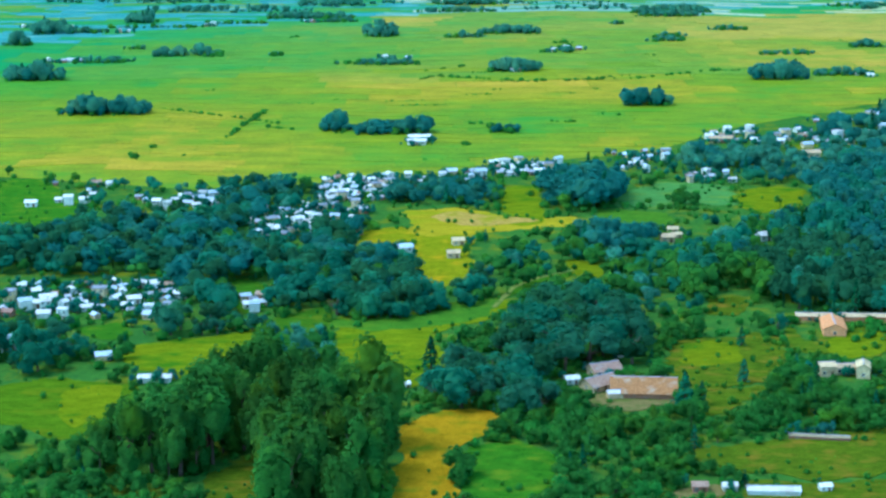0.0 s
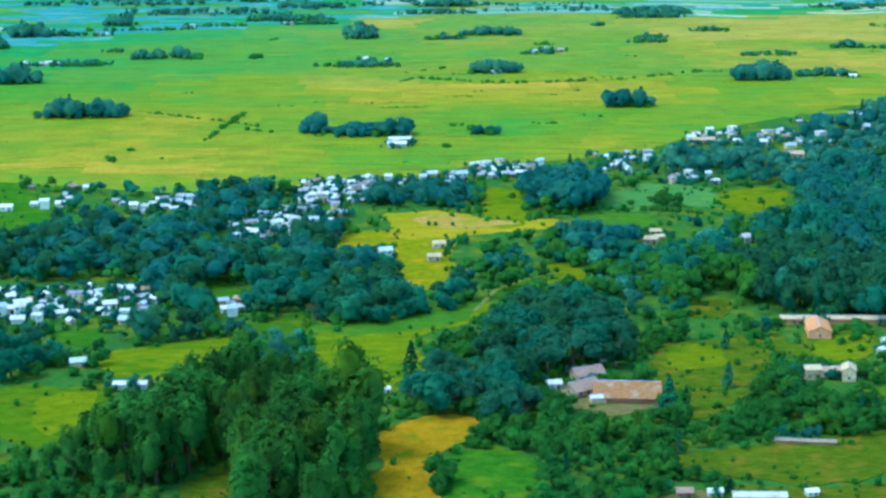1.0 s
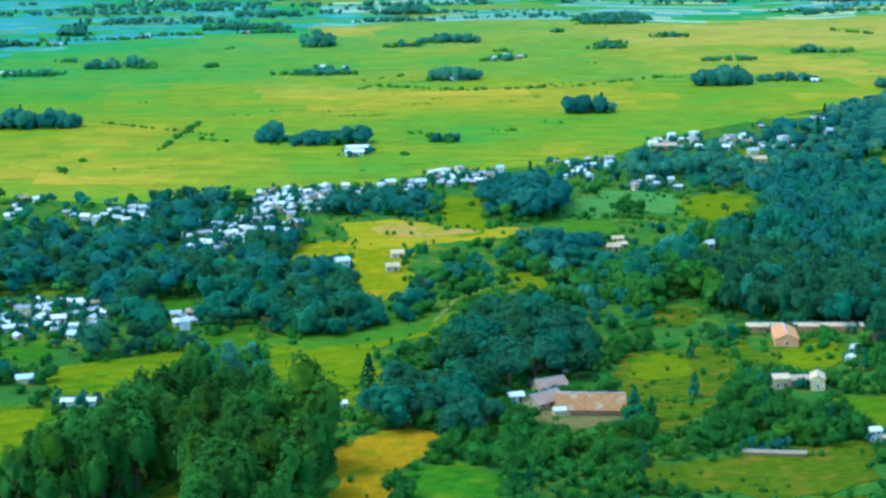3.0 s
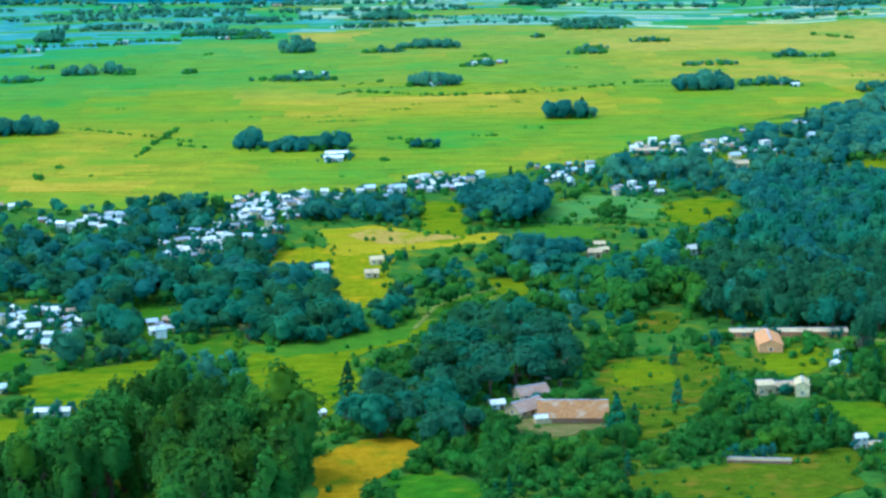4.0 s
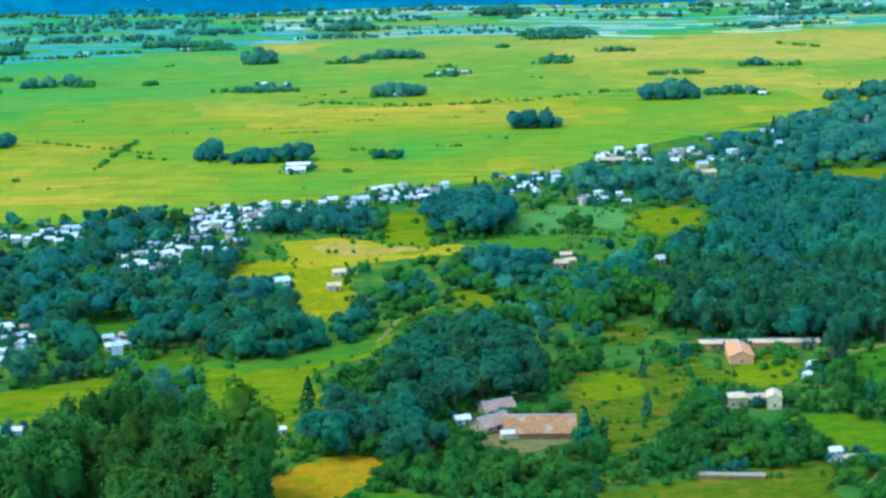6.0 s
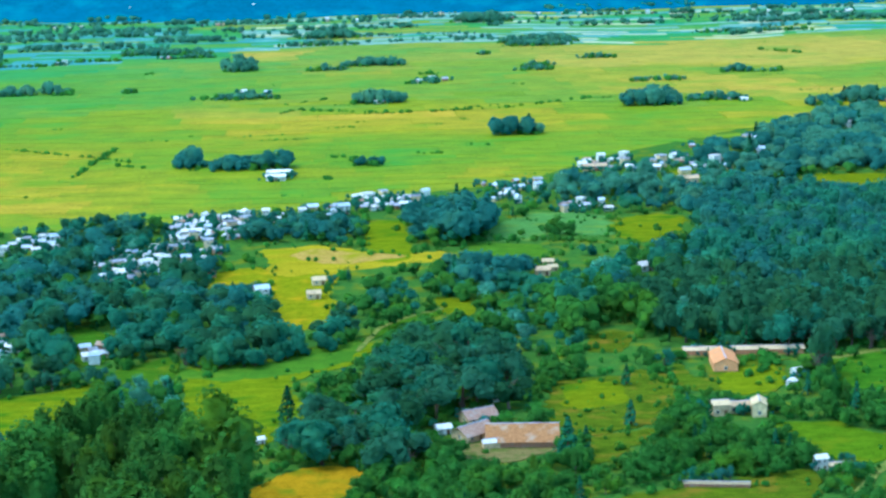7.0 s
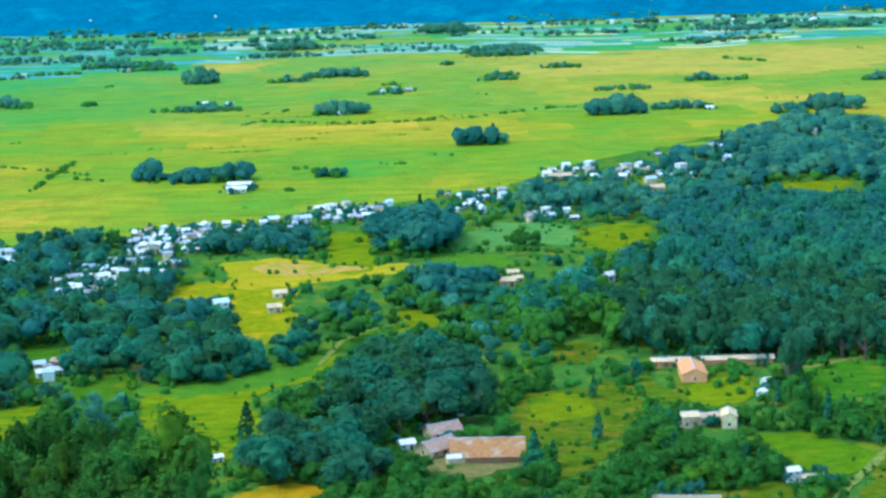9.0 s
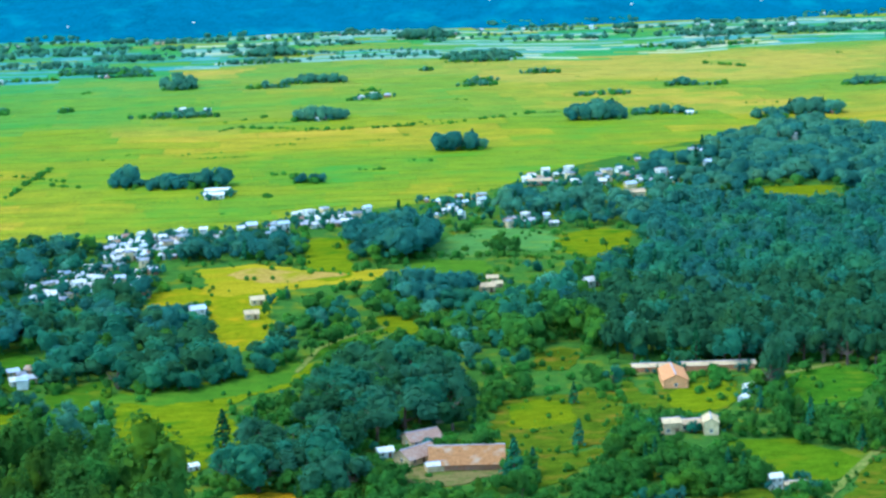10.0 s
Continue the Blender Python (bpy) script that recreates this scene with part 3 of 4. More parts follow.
hamlet(-74, 947, 62, 86, 24)
hamlet(-50, 1039, 40, 58, 20)
hamlet(-3, 1051, 51, 29, 8)
hamlet(49, 1098, 43, 26, 11)
hamlet(121, 1118, 31, 69, 9)
hamlet(154, 1055, 25, 28, 7)
hamlet(192, 1211, 35, 27, 6)
hamlet(238, 1219, 57, 111, 14)
hamlet(362, 1355, 50, 45, 7)
hamlet(300, 1258, 50, 45, 6)
hamlet(412, 1455, 50, 26, 4)
hamlet(278, 1219, 35, 35, 5)
hamlet(-52, 1029, 34, 55, 26)
hamlet(-75, 931, 36, 52, 14)
hamlet(-139, 996, 24, 21, 6)
hamlet(10, 1079, 16, 25, 4)
hamlet(45, 1092, 28, 36, 12)
hamlet(184, 1192, 21, 26, 4)
hamlet(211, 1199, 36, 66, 7)
hamlet(129, 1133, 24, 27, 4)
hamlet(-323, 1647, 70, 10, 6)
hamlet(-442, 1946, 14, 6, 2)
hamlet(-394, 1931, 14, 6, 2)
hamlet(-328, 1893, 14, 6, 2)
hamlet(-250, 1948, 14, 6, 2)
hamlet(-146, 1980, 14, 6, 2)
hamlet(-85, 775, 10, 29, 5)
SITES += [(-85, 755, 7), (-82, 746, 6)]
hamlet(115, 907, 15, 13, 2, (10,))
hamlet(-135, 689, 5, 7, 2)
SITES += [(156, 711, 5), (161, 708, 4), (157.5, 883, 6)]
for x, y in ((-280, 2400), (-120, 2380), (40, 2410), (150, 2440), (230, 2380), (320, 2430), (420, 2400), (560, 2380), (700, 2350), (-40, 1650), (330, 1510), (60, 1560), (-330, 1540), (110, 1700), (460, 1480)):
    hamlet(x, y, 70 if y > 2000 else 40, 16, 3)
for style, px, py, turn, size in ((10, 3.2, 861, 5, 0.9), (10, 5.7, 889, 10, 0.9), (4, -20, 861, 20, 1), (0, 158, 893, 30, 1.1), (0, 46, 652, 15, 0.8), (0, 67.8, 688, 15, 0.6), (0, 176, 692, 60, 0.65), (0, 182, 707, 20, 0.65), (1, 160.5, 598, 5, 0.7), (6, 87.5, 538, 3, 0.6), (0, 117, 537, 10, 0.6), (7, 78, 537, 0, 0.8), (0, -16, 649, 20, 0.6), (10, 110, 892, 4, 1)):
    SITES.append((px, py, 6 * size))
    put_house(style, pose(px, py, 0, 0, 0, turn) @ Matrix.Diagonal((size, size, size, 1)))


for px, py in ((-235, 2560), (-70, 2545), (195, 2690), (330, 2590), (345, 2600), (520, 2560), (700, 2560), (770, 2500)):
    put_house(0, pose(px, py, hill_height(px, py) + 0.8, 0, 0, 10) @ Matrix.Diagonal((0.5, 0.5, 0.5, 1)))

build_houses()


def long_building(name, label, x, y, turn, w, d, eave, wall_kind, roof_kind, rise, over=0.8):
    root = tagged(new(name), label, "building")
    wall, roof = gable(w, d, eave, rise, over)
    part("wall", mesh_of("wall", *wall, WALL[wall_kind]), root)
    part("roof", mesh_of("roof", *roof, ROOF[roof_kind]), root, ROOF_WORDS[roof_kind])
    part("ridge_cap", mesh_of("ridge_cap", *boxes((-w / 2 - over, w / 2 + over, -0.2, 0.2, eave + rise + 0.06, eave + rise + 0.3)), ROOF["grey"]), root)
    if eave > 2.4:
        add_openings(root, w, d, max(1, int(eave / 2.8)), wall_kind, step=3.2)
    root.matrix_basis = pose(x, y, 0, 0, 0, turn)
    for k in (-0.33, 0, 0.33):
        SITES.append((x + k * w * math.cos(radians(turn)), y + k * w * math.sin(radians(turn)), d * 0.7))
    return root


long_building("farm_building", "long low farm building with weathered clay tile roof", 71.5, 640, -6, 23, 16, 2.4, "brick", "tile", 3.6)
long_building("barn", "small barn with a rusty pinkish sheet roof", 55.5, 646, 38, 12, 8, 2.6, "cream", "rust", 2.2)
long_building("barn", "weathered barn standing behind the farmyard", 59, 664, 24, 11, 7, 2.6, "cream", "rust", 2.0)
long_building("lean_to", "white lean-to joined between barn and farm building", 60.4, 634.0, 8, 5.5, 3.6, 2.2, "cream", "white", 0.8, 0.3)
long_building("long_shed", "long low shed with a pale straw-coloured roof before the forest", 169, 739, -4, 46, 5, 2.3, "orange", "straw", 0.7, 0.6)
long_building("annex", "orange plastered annex end-on to the long shed", 157.5, 722, 84, 17, 9, 3.4, "orange", "peach", 1.9, 0.4)
long_building("cottage", "cream cottage block in the scrub", 142.5, 661, 4, 6, 6, 4.0, "cream", "straw", 1.0, 0.3)
long_building("cottage", "low cream wing with a pale roof between two blocks", 149.3, 663, 2, 8, 5, 2.7, "cream", "straw", 1.0, 0.3)
long_building("cottage", "taller cream block standing end-on in the scrub", 155.8, 659, 80, 8, 5, 4.4, "cream", "straw", 1.2, 0.3)
long_building("field_shelter", "long low field shelter with a weathered tan roof in the grass", 125, 586, -10, 20, 2.4, 1.2, "brick", "drab", 0.4, 0.3)
long_building("poultry_house", "long white poultry house on a green meadow below the scrub", 100.5, 534, -4, 16, 4, 1.8, "white", "white", 0.8, 0.4)
long_building("store_shed", "low pale wing joined to a white store beside the lime field", 166.5, 597, -3, 7, 3.4, 1.8, "cream", "straw", 0.6, 0.3)
long_building("poultry_house", "long white poultry house beside a green meadow", -110, 659, 0, 12, 4, 2.0, "white", "white", 0.8, 0.4)
long_building("cottage", "cream cottage with a pale roof among village trees", 227, 1129, 5, 12, 7, 3.4, "cream", "straw", 1.4, 0.4)
long_building("cottage", "long cream cottage at the edge of the paddies", 180, 1188, 4, 15, 6, 3.0, "cream", "straw", 1.2, 0.4)
long_building("courtyard_wing", "white wing of a courtyard house beside a grove", -19, 1187, 2, 12, 5, 3.0, "white", "white", 1.2, 0.4)
long_building("courtyard_wing", "white rear wing of a courtyard house beside a grove", -17, 1202, 0, 15, 4, 3.2, "white", "white", 1.2, 0.4)


# ---- trees ----
def cards(centres, normals, sizes, rng):
    """Bent leaf clumps, one uneven quad each."""
    n = len(centres)
    helper = rng.normal(size=(n, 3))
    u = np.cross(normals, helper)
    u /= np.linalg.norm(u, axis=1)[:, None] + 1e-9
    v = np.cross(normals, u)
    s = sizes[:, None]
    jit = lambda: rng.uniform(0.7, 1.25, (n, 1))
    droop = normals * s * 0.35
    return np.stack([centres - u * s * jit() - droop, centres - v * s * jit() * 0.8 + droop * 0.4, centres + u * s * jit() - droop, centres + v * s * jit() * 0.8 + droop * 0.4], axis=1)


def lobe_skin(centre, radius, up, rng):
    """The uneven skin of one foliage lobe: 24 quads, and the way each corner faces."""
    g = np.array([-1.0, 0.0, 1.0])
    quads = []
    for axis in range(3):
        for side in (-1.0, 1.0):
            for i in range(2):
                for j in range(2):
                    q = np.zeros((4, 3))
                    for k, (a, b) in enumerate(((i, j), (i + 1, j), (i + 1, j + 1), (i, j + 1))):
                        q[k, axis], q[k, (axis + 1) % 3], q[k, (axis + 2) % 3] = side, g[a], g[b]
                    quads.append(q if side > 0 else q[::-1])
    way = np.array(quads)
    way /= np.linalg.norm(way, axis=2, keepdims=True)
    f = rng.uniform(1.5, 3.2, (3, 3))
    swell = 1 + 0.24 * np.sin(way @ f[0] * 2 + 1) + 0.17 * np.sin(way @ f[1] * 3 + 2) + 0.08 * np.sin(way @ f[2] * 5)
    return centre + way * swell[..., None] * radius * up, way / up


# lobes, spread, middle height, half height, leaf clumps, clump size: for the nearest trees, those in the middle of the valley, and the far ones
FORMS = {
    "broad": ((5, 0.42, 0.53, 0.40, 260, 0.052), (3, 0.42, 0.53, 0.40, 66, 0.087), (2, 0.40, 0.52, 0.36, 17, 0.145)),
    "tall": ((9, 0.24, 0.54, 0.40, 640, 0.027), (6, 0.25, 0.54, 0.40, 120, 0.05), (4, 0.25, 0.54, 0.38, 40, 0.07)),
    "shrub": ((1, 0.56, 0.42, 0.34, 46, 0.115), (1, 0.56, 0.42, 0.32, 18, 0.16), (1, 0.56, 0.42, 0.32, 8, 0.2)),
    "cone": ((0, 0, 0, 0, 240, 0.032), (0, 0, 0, 0, 90, 0.05), (0, 0, 0, 0, 50, 0.065)),
}


def crown_quads(kind, seed, level=0):
    """One crown, for a tree one metre high: lobes of foliage round the limbs with gaps between, and leaf clumps standing out of them."""
    rng = np.random.default_rng(seed)
    lobes, rad, mid, tall, n, size0 = FORMS[kind][level]
    skins, faces = [], []
    if kind == "cone":
        h = rng.uniform(0, 1, n) ** 0.75
        a = rng.uniform(0, 2 * np.pi, n)
        r = (1 - h) * 0.19 * (0.75 + 0.25 * np.sin(h * 38)) * rng.uniform(0.75, 1.1, n) + 0.012
        c = np.stack([r * np.cos(a), r * np.sin(a), 0.1 + 0.9 * h], 1)
        nrm = np.stack([np.cos(a), np.sin(a), np.full(n, 0.55)], 1) + rng.normal(size=(n, 3)) * 0.3
        size = size0 * (0.8 + 0.8 * (1 - h))
    else:
        d = rng.normal(size=(lobes, 3))
        d /= np.linalg.norm(d, axis=1)[:, None]
        d *= rng.uniform(0.45, 0.85, (lobes, 1)) if lobes > 2 else 0.4
        heart = d * np.array([rad, rad, tall]) + np.array([0, 0, mid])
        lr = rng.uniform(0.30, 0.66, lobes) * rad * (0.8 if kind == "tall" else 1.0) * (1.06, 1.25, 1.5)[level] * (1.5 if kind == "shrub" else 1)
        if kind == "tall":
            heart[:, :2] *= (1.15 - 0.75 * ((heart[:, 2:] - 0.25) / 0.65).clip(0, 1))
        up = np.array([1, 1, 2.6 if kind == "tall" else 1.15])
        for k in range(lobes):
            q, way = lobe_skin(heart[k], lr[k] * (0.66, 0.74, 0.86)[level], up, rng)
            shown = way[:, :, 2].mean(1) > (-9 if level == 0 else -0.75)
            skins.append(q[shown])
            faces.append(way[shown])
        pick = rng.integers(0, lobes, n)
        way = rng.normal(size=(n, 3))
        way /= np.linalg.norm(way, axis=1)[:, None]
        way[:, 2] = np.where(way[:, 2] < -0.4, -way[:, 2], way[:, 2])
        c = heart[pick] + way * up * (lr[pick] * rng.uniform(0.68, 1.14, n))[:, None]
        nrm = way / up + rng.normal(size=(n, 3)) * 0.15
        size = size0 * rng.uniform(0.6, 1.3, n)
    nrm /= np.linalg.norm(nrm, axis=1)[:, None]
    skins.append(cards(c, nrm, size, rng))
    faces.append(np.repeat(nrm[:, None], 4, 1))
    quads, way = np.concatenate(skins), np.concatenate(faces)
    # a crown is lit as one mass: each face leans towards the way out of the whole crown
    out = (quads - np.array([0, 0, mid if kind != "cone" else 0.3])) / np.array([1, 1, 1.4])
    out /= np.linalg.norm(out, axis=2, keepdims=True) + 1e-9
    way = way / (np.linalg.norm(way, axis=2, keepdims=True) + 1e-9) * 0.45 + out * 0.35 + np.array([0, 0, 0.42])
    return quads, way / np.linalg.norm(way, axis=2, keepdims=True)


def trunk_mesh(kind, seed):
    rng = random.Random(seed)
    top, thick = {"broad": (0.6, 0.035), "tall": (0.85, 0.02), "cone": (0.9, 0.02), "shrub": (0.4, 0.05)}[kind]
    verts, faces = [], []

    def limb(a, b, r0, r1):
        a, b = Vector(a), Vector(b)
        q = (b - a).to_track_quat("Z", "Y")
        base = len(verts)
        for p, r in ((a, r0), ((a + b) / 2 + Vector((rng.uniform(-1, 1), rng.uniform(-1, 1), 0)) * r0, (r0 + r1) / 2), (b, r1)):
            verts.extend(p + q @ Vector((r * math.cos(k * math.tau / 6), r * math.sin(k * math.tau / 6), 0)) for k in range(6))
        for ring in (0, 6):
            faces.extend((base + ring + k, base + ring + (k + 1) % 6, base + ring + 6 + (k + 1) % 6, base + ring + 6 + k) for k in range(6))

    limb((0, 0, -0.03), (0, 0, top), thick, thick * 0.3)
    for i in range({"broad": 6, "tall": 6, "cone": 0, "shrub": 4}[kind]):
        z = top * rng.uniform(0.35, 0.85)
        a = rng.uniform(0, math.tau)
        reach = {"broad": 0.26, "tall": 0.11, "shrub": 0.3}[kind]
        limb((0, 0, z), (reach * math.cos(a), reach * math.sin(a), min(0.95, z + rng.uniform(0.1, 0.25))), thick * 0.45, thick * 0.12)
    return mesh_of("trunk", verts, faces, BARK, True)


CROWNS = [{k: [crown_quads(k, 10 * i + len(k), level) for i in range(6)] for k in FORMS} for level in range(3)]
for crowns in CROWNS:
    crowns["grove"] = crowns["small"] = crowns["dark"] = crowns["willow"] = crowns["broad"]
TREES = {}
TREE_NAME = {"willow": "willow_tree", "dark": "evergreen_tree", "small": "small_tree", "broad": "tree", "grove": "grove_tree", "tall": "gum_tree", "cone": "conifer", "shrub": "shrub"}
TREE_WORDS = {"willow": "pale grey-green tree whose leaf tone also stands in for haze", "dark": "very dark blue-green evergreen tree in a close clump", "small": "small fresh green tree in rough grass", "grove": "spreading tree, haze-tinted grey-green, in a grove among rice paddies", "broad": "leafy dark green broadleaf tree in the valley woodland", "tall": "tall dark green gum tree in a dense stand", "cone": "narrow dark conifer standing above the scrub", "shrub": "low rounded green shrub in rough grass"}
COUNT = {}


def plant(kind, variant, x, y, h, spread_by, turn):
    m = Matrix.Translation((x, y, 0)) @ Matrix.Rotation(turn, 4, "Z") @ Matrix.Diagonal((h * spread_by, h * spread_by, h, 1))
    if (kind, variant) in TREES:
        first = TREES[kind, variant]
        return copy_thing(first, m @ Matrix.Diagonal((1 / first.scale.x, 1 / first.scale.y, 1 / first.scale.z, 1)))
    root = tagged(new(TREE_NAME[kind]), TREE_WORDS[kind], "shrub" if kind == "shrub" else "tree", TREE_NAME[kind] + "s of the valley")
    part("trunk", trunk_mesh("broad" if kind in ("grove", "small", "dark", "willow") else kind, variant + 40), root)
    part("crown", quads_mesh("crown", CROWNS[0][kind][variant][0], LEAF[kind], CROWNS[0][kind][variant][1]), root)
    root.matrix_basis = m
    TREES[kind, variant] = root
    return root


def mass(name, label, kind, spots):
    """Many trees past counting as one mesh, each of the same lobed crowns on a short trunk."""
    out, facing = [], []
    for variant, x, y, h, wide, turn in spots:
        c, s = math.cos(turn), math.sin(turn)
        spin, size = np.array([[c, s, 0], [-s, c, 0], [0, 0, 1]]), np.array([h * wide, h * wide, h])
        quads, way = CROWNS[0 if y < 700 else 1 if y < 1120 else 2][kind][variant]
        out.append(quads @ (spin * size) + np.array([x, y, 0]))
        facing.append(way @ (spin / size) * h)
        r = 0.03 * h
        ring = [(x + r * math.cos(a), y + r * math.sin(a)) for a in (0, 2.1, 4.2)]
        out.append(np.array([[(*ring[i], -0.2), (*ring[(i + 1) % 3], -0.2), (*ring[(i + 1) % 3], 0.5 * h), (*ring[i], 0.5 * h)] for i in range(3)]))
        facing.append(np.array([[(math.cos(a), math.sin(a), 0)] * 4 for a in (1.05, 3.15, 5.25)]))
    tagged(new(name, quads_mesh(name, np.concatenate(out), LEAF[kind], np.concatenate(facing))), label, "woodland", kind="stuff")


def clear(x, y, extra=0.0):
    if any((x - a) ** 2 + (y - b) ** 2 < (r + extra) ** 2 for a, b, r in SITES):
        return False
    return not any(inside(poly, x, y) for kind, poly in FIELDS)


def headroom(x, y, h):
    """The height, at most h, at which a tree here leaves the clearing behind it open to the camera's view."""
    if h < 2.6:
        return h
    reach = h * y / 200
    if any(abs(a - x) < 4.5 and 1 < b - y < reach for a, b, r in SITES) and noise.cell((x * 3.1, y * 3.1, 0)) < 0.68:
        h = min(h, 4.2)
    for share in (1.0, 0.85, 0.7, 0.5, 0.35):
        reach = h * share * y / 200
        if not any(inside(poly, x, y + reach * k) for kind, poly in FIELDS for k in (0.25, 0.5, 0.78)):
            return h * share
    return 0.0


SPOTS = []


def wood(kind, gap, height, poly):
    rng = random.Random(len(SPOTS) + 11)
    xs, ys = [p[0] for p in poly], [p[1] for p in poly]
    y, row = min(ys), 0
    while y < max(ys):
        x = min(xs) + (row % 2) * gap / 2
        while x < max(xs):
            px, py = x + rng.uniform(-0.4, 0.4) * gap, y + rng.uniform(-0.4, 0.4) * gap
            if inside(poly, px, py) and clear(px, py, 1.0):
                k = kind
                if kind == "mixed":
                    k = rng.choice(("small", "shrub", "shrub", "small", "small", "cone")) if rng.random() < 0.9 else "tall"
                elif kind == "broad" and px > 140 and py < 850 and rng.random() < 0.75:
                    k = "dark"
                elif kind == "broad" and 15 < px < 140 and py < (745 if px > 120 else 790) and rng.random() < 0.75:
                    k = "small"
                elif kind == "broad" and 20 < px < 175 and 760 < py < 965 and rng.random() < 0.62:
                    k = "small" if rng.random() < 0.65 else "willow"
                elif kind == "broad" and px < 25 and rng.random() < 0.42:
                    k = "dark"
                elif kind == "broad" and px < 25 and py > 790 and rng.random() < 0.4:
                    k = "grove"
                elif kind == "broad" and px > 130 and noise.noise((px * 0.028, py * 0.013, 2.0)) > 0.05 and rng.random() < 0.6:
                    k = "willow" if rng.random() < 0.12 else "grove"
                # Haze-tinted leaves become commoner towards the back of the wood.
                elif kind == "broad" and px > 120 and rng.random() < 0.6 * min(1, max(0, (py - 860) / 200)):
                    k = "grove"
                elif kind == "dark" and rng.random() < 0.3:
                    k = "broad"
                elif kind == "grove" and px > 100 and rng.random() < 0.6:
                    k = "willow"
                elif kind == "grove" and rng.random() < 0.1:
                    k = "cone"
                elif kind == "broad" and rng.random() < (0.13 if px > 130 else 0.05):
                    k = "cone"
                h = height * (rng.uniform(0.82, 1.12) if kind == "broad" and px > 105 else rng.uniform(0.65, 1.2)) * {"shrub": 0.6 if kind == "mixed" else 1, "tall": 1, "small": 1, "grove": 1, "willow": 0.9, "dark": 1, "cone": 1.15, "broad": 1}[k]
                h = headroom(px, py, h)
                if 815 < py < 895 and abs(px - 158 - 0.18 * (py - 893)) < 6:
                    h = min(h, 3.5)  # trees kept low on the camera's line of sight to the forest house
                if h:
                    slim = kind == "broad" and px > 115 and py > 720
                    SPOTS.append((k, rng.randrange(6), px, py, h * (1.12 if slim else 1), rng.uniform(0.85, 1.2) if slim else rng.uniform(1.15, 1.55), rng.uniform(0, 6.28)))
            x += gap
        y += gap * 0.87
        row += 1


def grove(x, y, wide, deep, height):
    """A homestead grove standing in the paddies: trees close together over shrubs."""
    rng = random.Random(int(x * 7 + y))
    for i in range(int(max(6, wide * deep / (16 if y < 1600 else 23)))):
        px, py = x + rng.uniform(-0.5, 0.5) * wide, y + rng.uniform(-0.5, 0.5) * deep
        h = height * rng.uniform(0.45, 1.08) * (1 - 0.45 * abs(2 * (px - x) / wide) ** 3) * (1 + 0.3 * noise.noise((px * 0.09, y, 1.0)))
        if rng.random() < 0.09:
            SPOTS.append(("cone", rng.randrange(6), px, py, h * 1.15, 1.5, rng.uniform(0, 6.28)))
        # The share of trees with haze-lightened leaves grows with distance.
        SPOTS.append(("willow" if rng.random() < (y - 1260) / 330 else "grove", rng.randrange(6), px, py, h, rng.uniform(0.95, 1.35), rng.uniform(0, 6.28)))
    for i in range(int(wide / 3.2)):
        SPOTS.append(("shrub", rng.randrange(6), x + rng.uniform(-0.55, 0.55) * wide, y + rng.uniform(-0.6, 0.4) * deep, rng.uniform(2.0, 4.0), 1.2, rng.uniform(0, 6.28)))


def hedge(points, height=2.6, gap=4.0, kind="shrub"):
    """Shrubs in a broken row along a bund or track."""
    rng = random.Random(int(points[0][0] * 3 + points[0][1]))
    for a, b in zip(points, points[1:]):
        a, b = Vector(a), Vector(b)
        for k in range(int((b - a).length / gap) + 1):
            p = a.lerp(b, rng.random())
            SPOTS.append((kind, rng.randrange(6), p.x + rng.uniform(-1, 1), p.y + rng.uniform(-1.5, 1.5), height * rng.uniform(0.5, 1.2), rng.uniform(1.1, 1.7), rng.uniform(0, 6.28)))


def field_edges():
    """Shrubs and small trees along the rims of the clearings."""
    rng = random.Random(21)
    for kind, poly in FIELDS:
        for p, q in zip(poly, poly[1:] + poly[:1]):
            p, q = Vector(p), Vector(q)
            for k in range(int((q - p).length / 4.5)):
                c = p.lerp(q, rng.random()) + Vector((rng.gauss(0, 2.6), rng.gauss(0, 2.6)))
                if rng.random() < 0.6 and all((c.x - a) ** 2 + (c.y - b) ** 2 > (r + 1) ** 2 for a, b, r in SITES):
                    tree = rng.random() < 0.22
                    h = headroom(c.x, c.y, rng.uniform(5, 8.5) if tree else rng.uniform(0.9, 3.4))
                    if h:
                        SPOTS.append(("small" if tree else "shrub", rng.randrange(6), c.x, c.y, h, rng.uniform(1.0, 1.4), rng.uniform(0, 6.28)))


def rough_ground():
    """Scattered shrubs and small trees on all the unfarmed ground."""
    rng = random.Random(33)
    made = 0
    while made < 3000:
        y = 490 + 640 * rng.random() ** 1.3
        x = rng.uniform(-0.27, 0.40) * y
        if y > near_edge(x) - 15 or noise.noise((x * 0.02, y * 0.02, 3.0)) + rng.uniform(-0.5, 0.5) < -0.25 or not clear(x, y, 0.6):
            continue
        made += 1
        tree = rng.random() < 0.26
        h = headroom(x, y, rng.uniform(5, 9.5) if tree else rng.uniform(1.2, 4.8))
        if not h:
            continue
        SPOTS.append((("cone" if rng.random() < 0.08 else "willow" if rng.random() < 0.12 and y > 820 else "broad" if rng.random() < 0.5 and y > 720 else "small") if tree else "shrub", rng.randrange(6), x, y, h, rng.uniform(1.0, 1.6), rng.uniform(0, 6.28)))


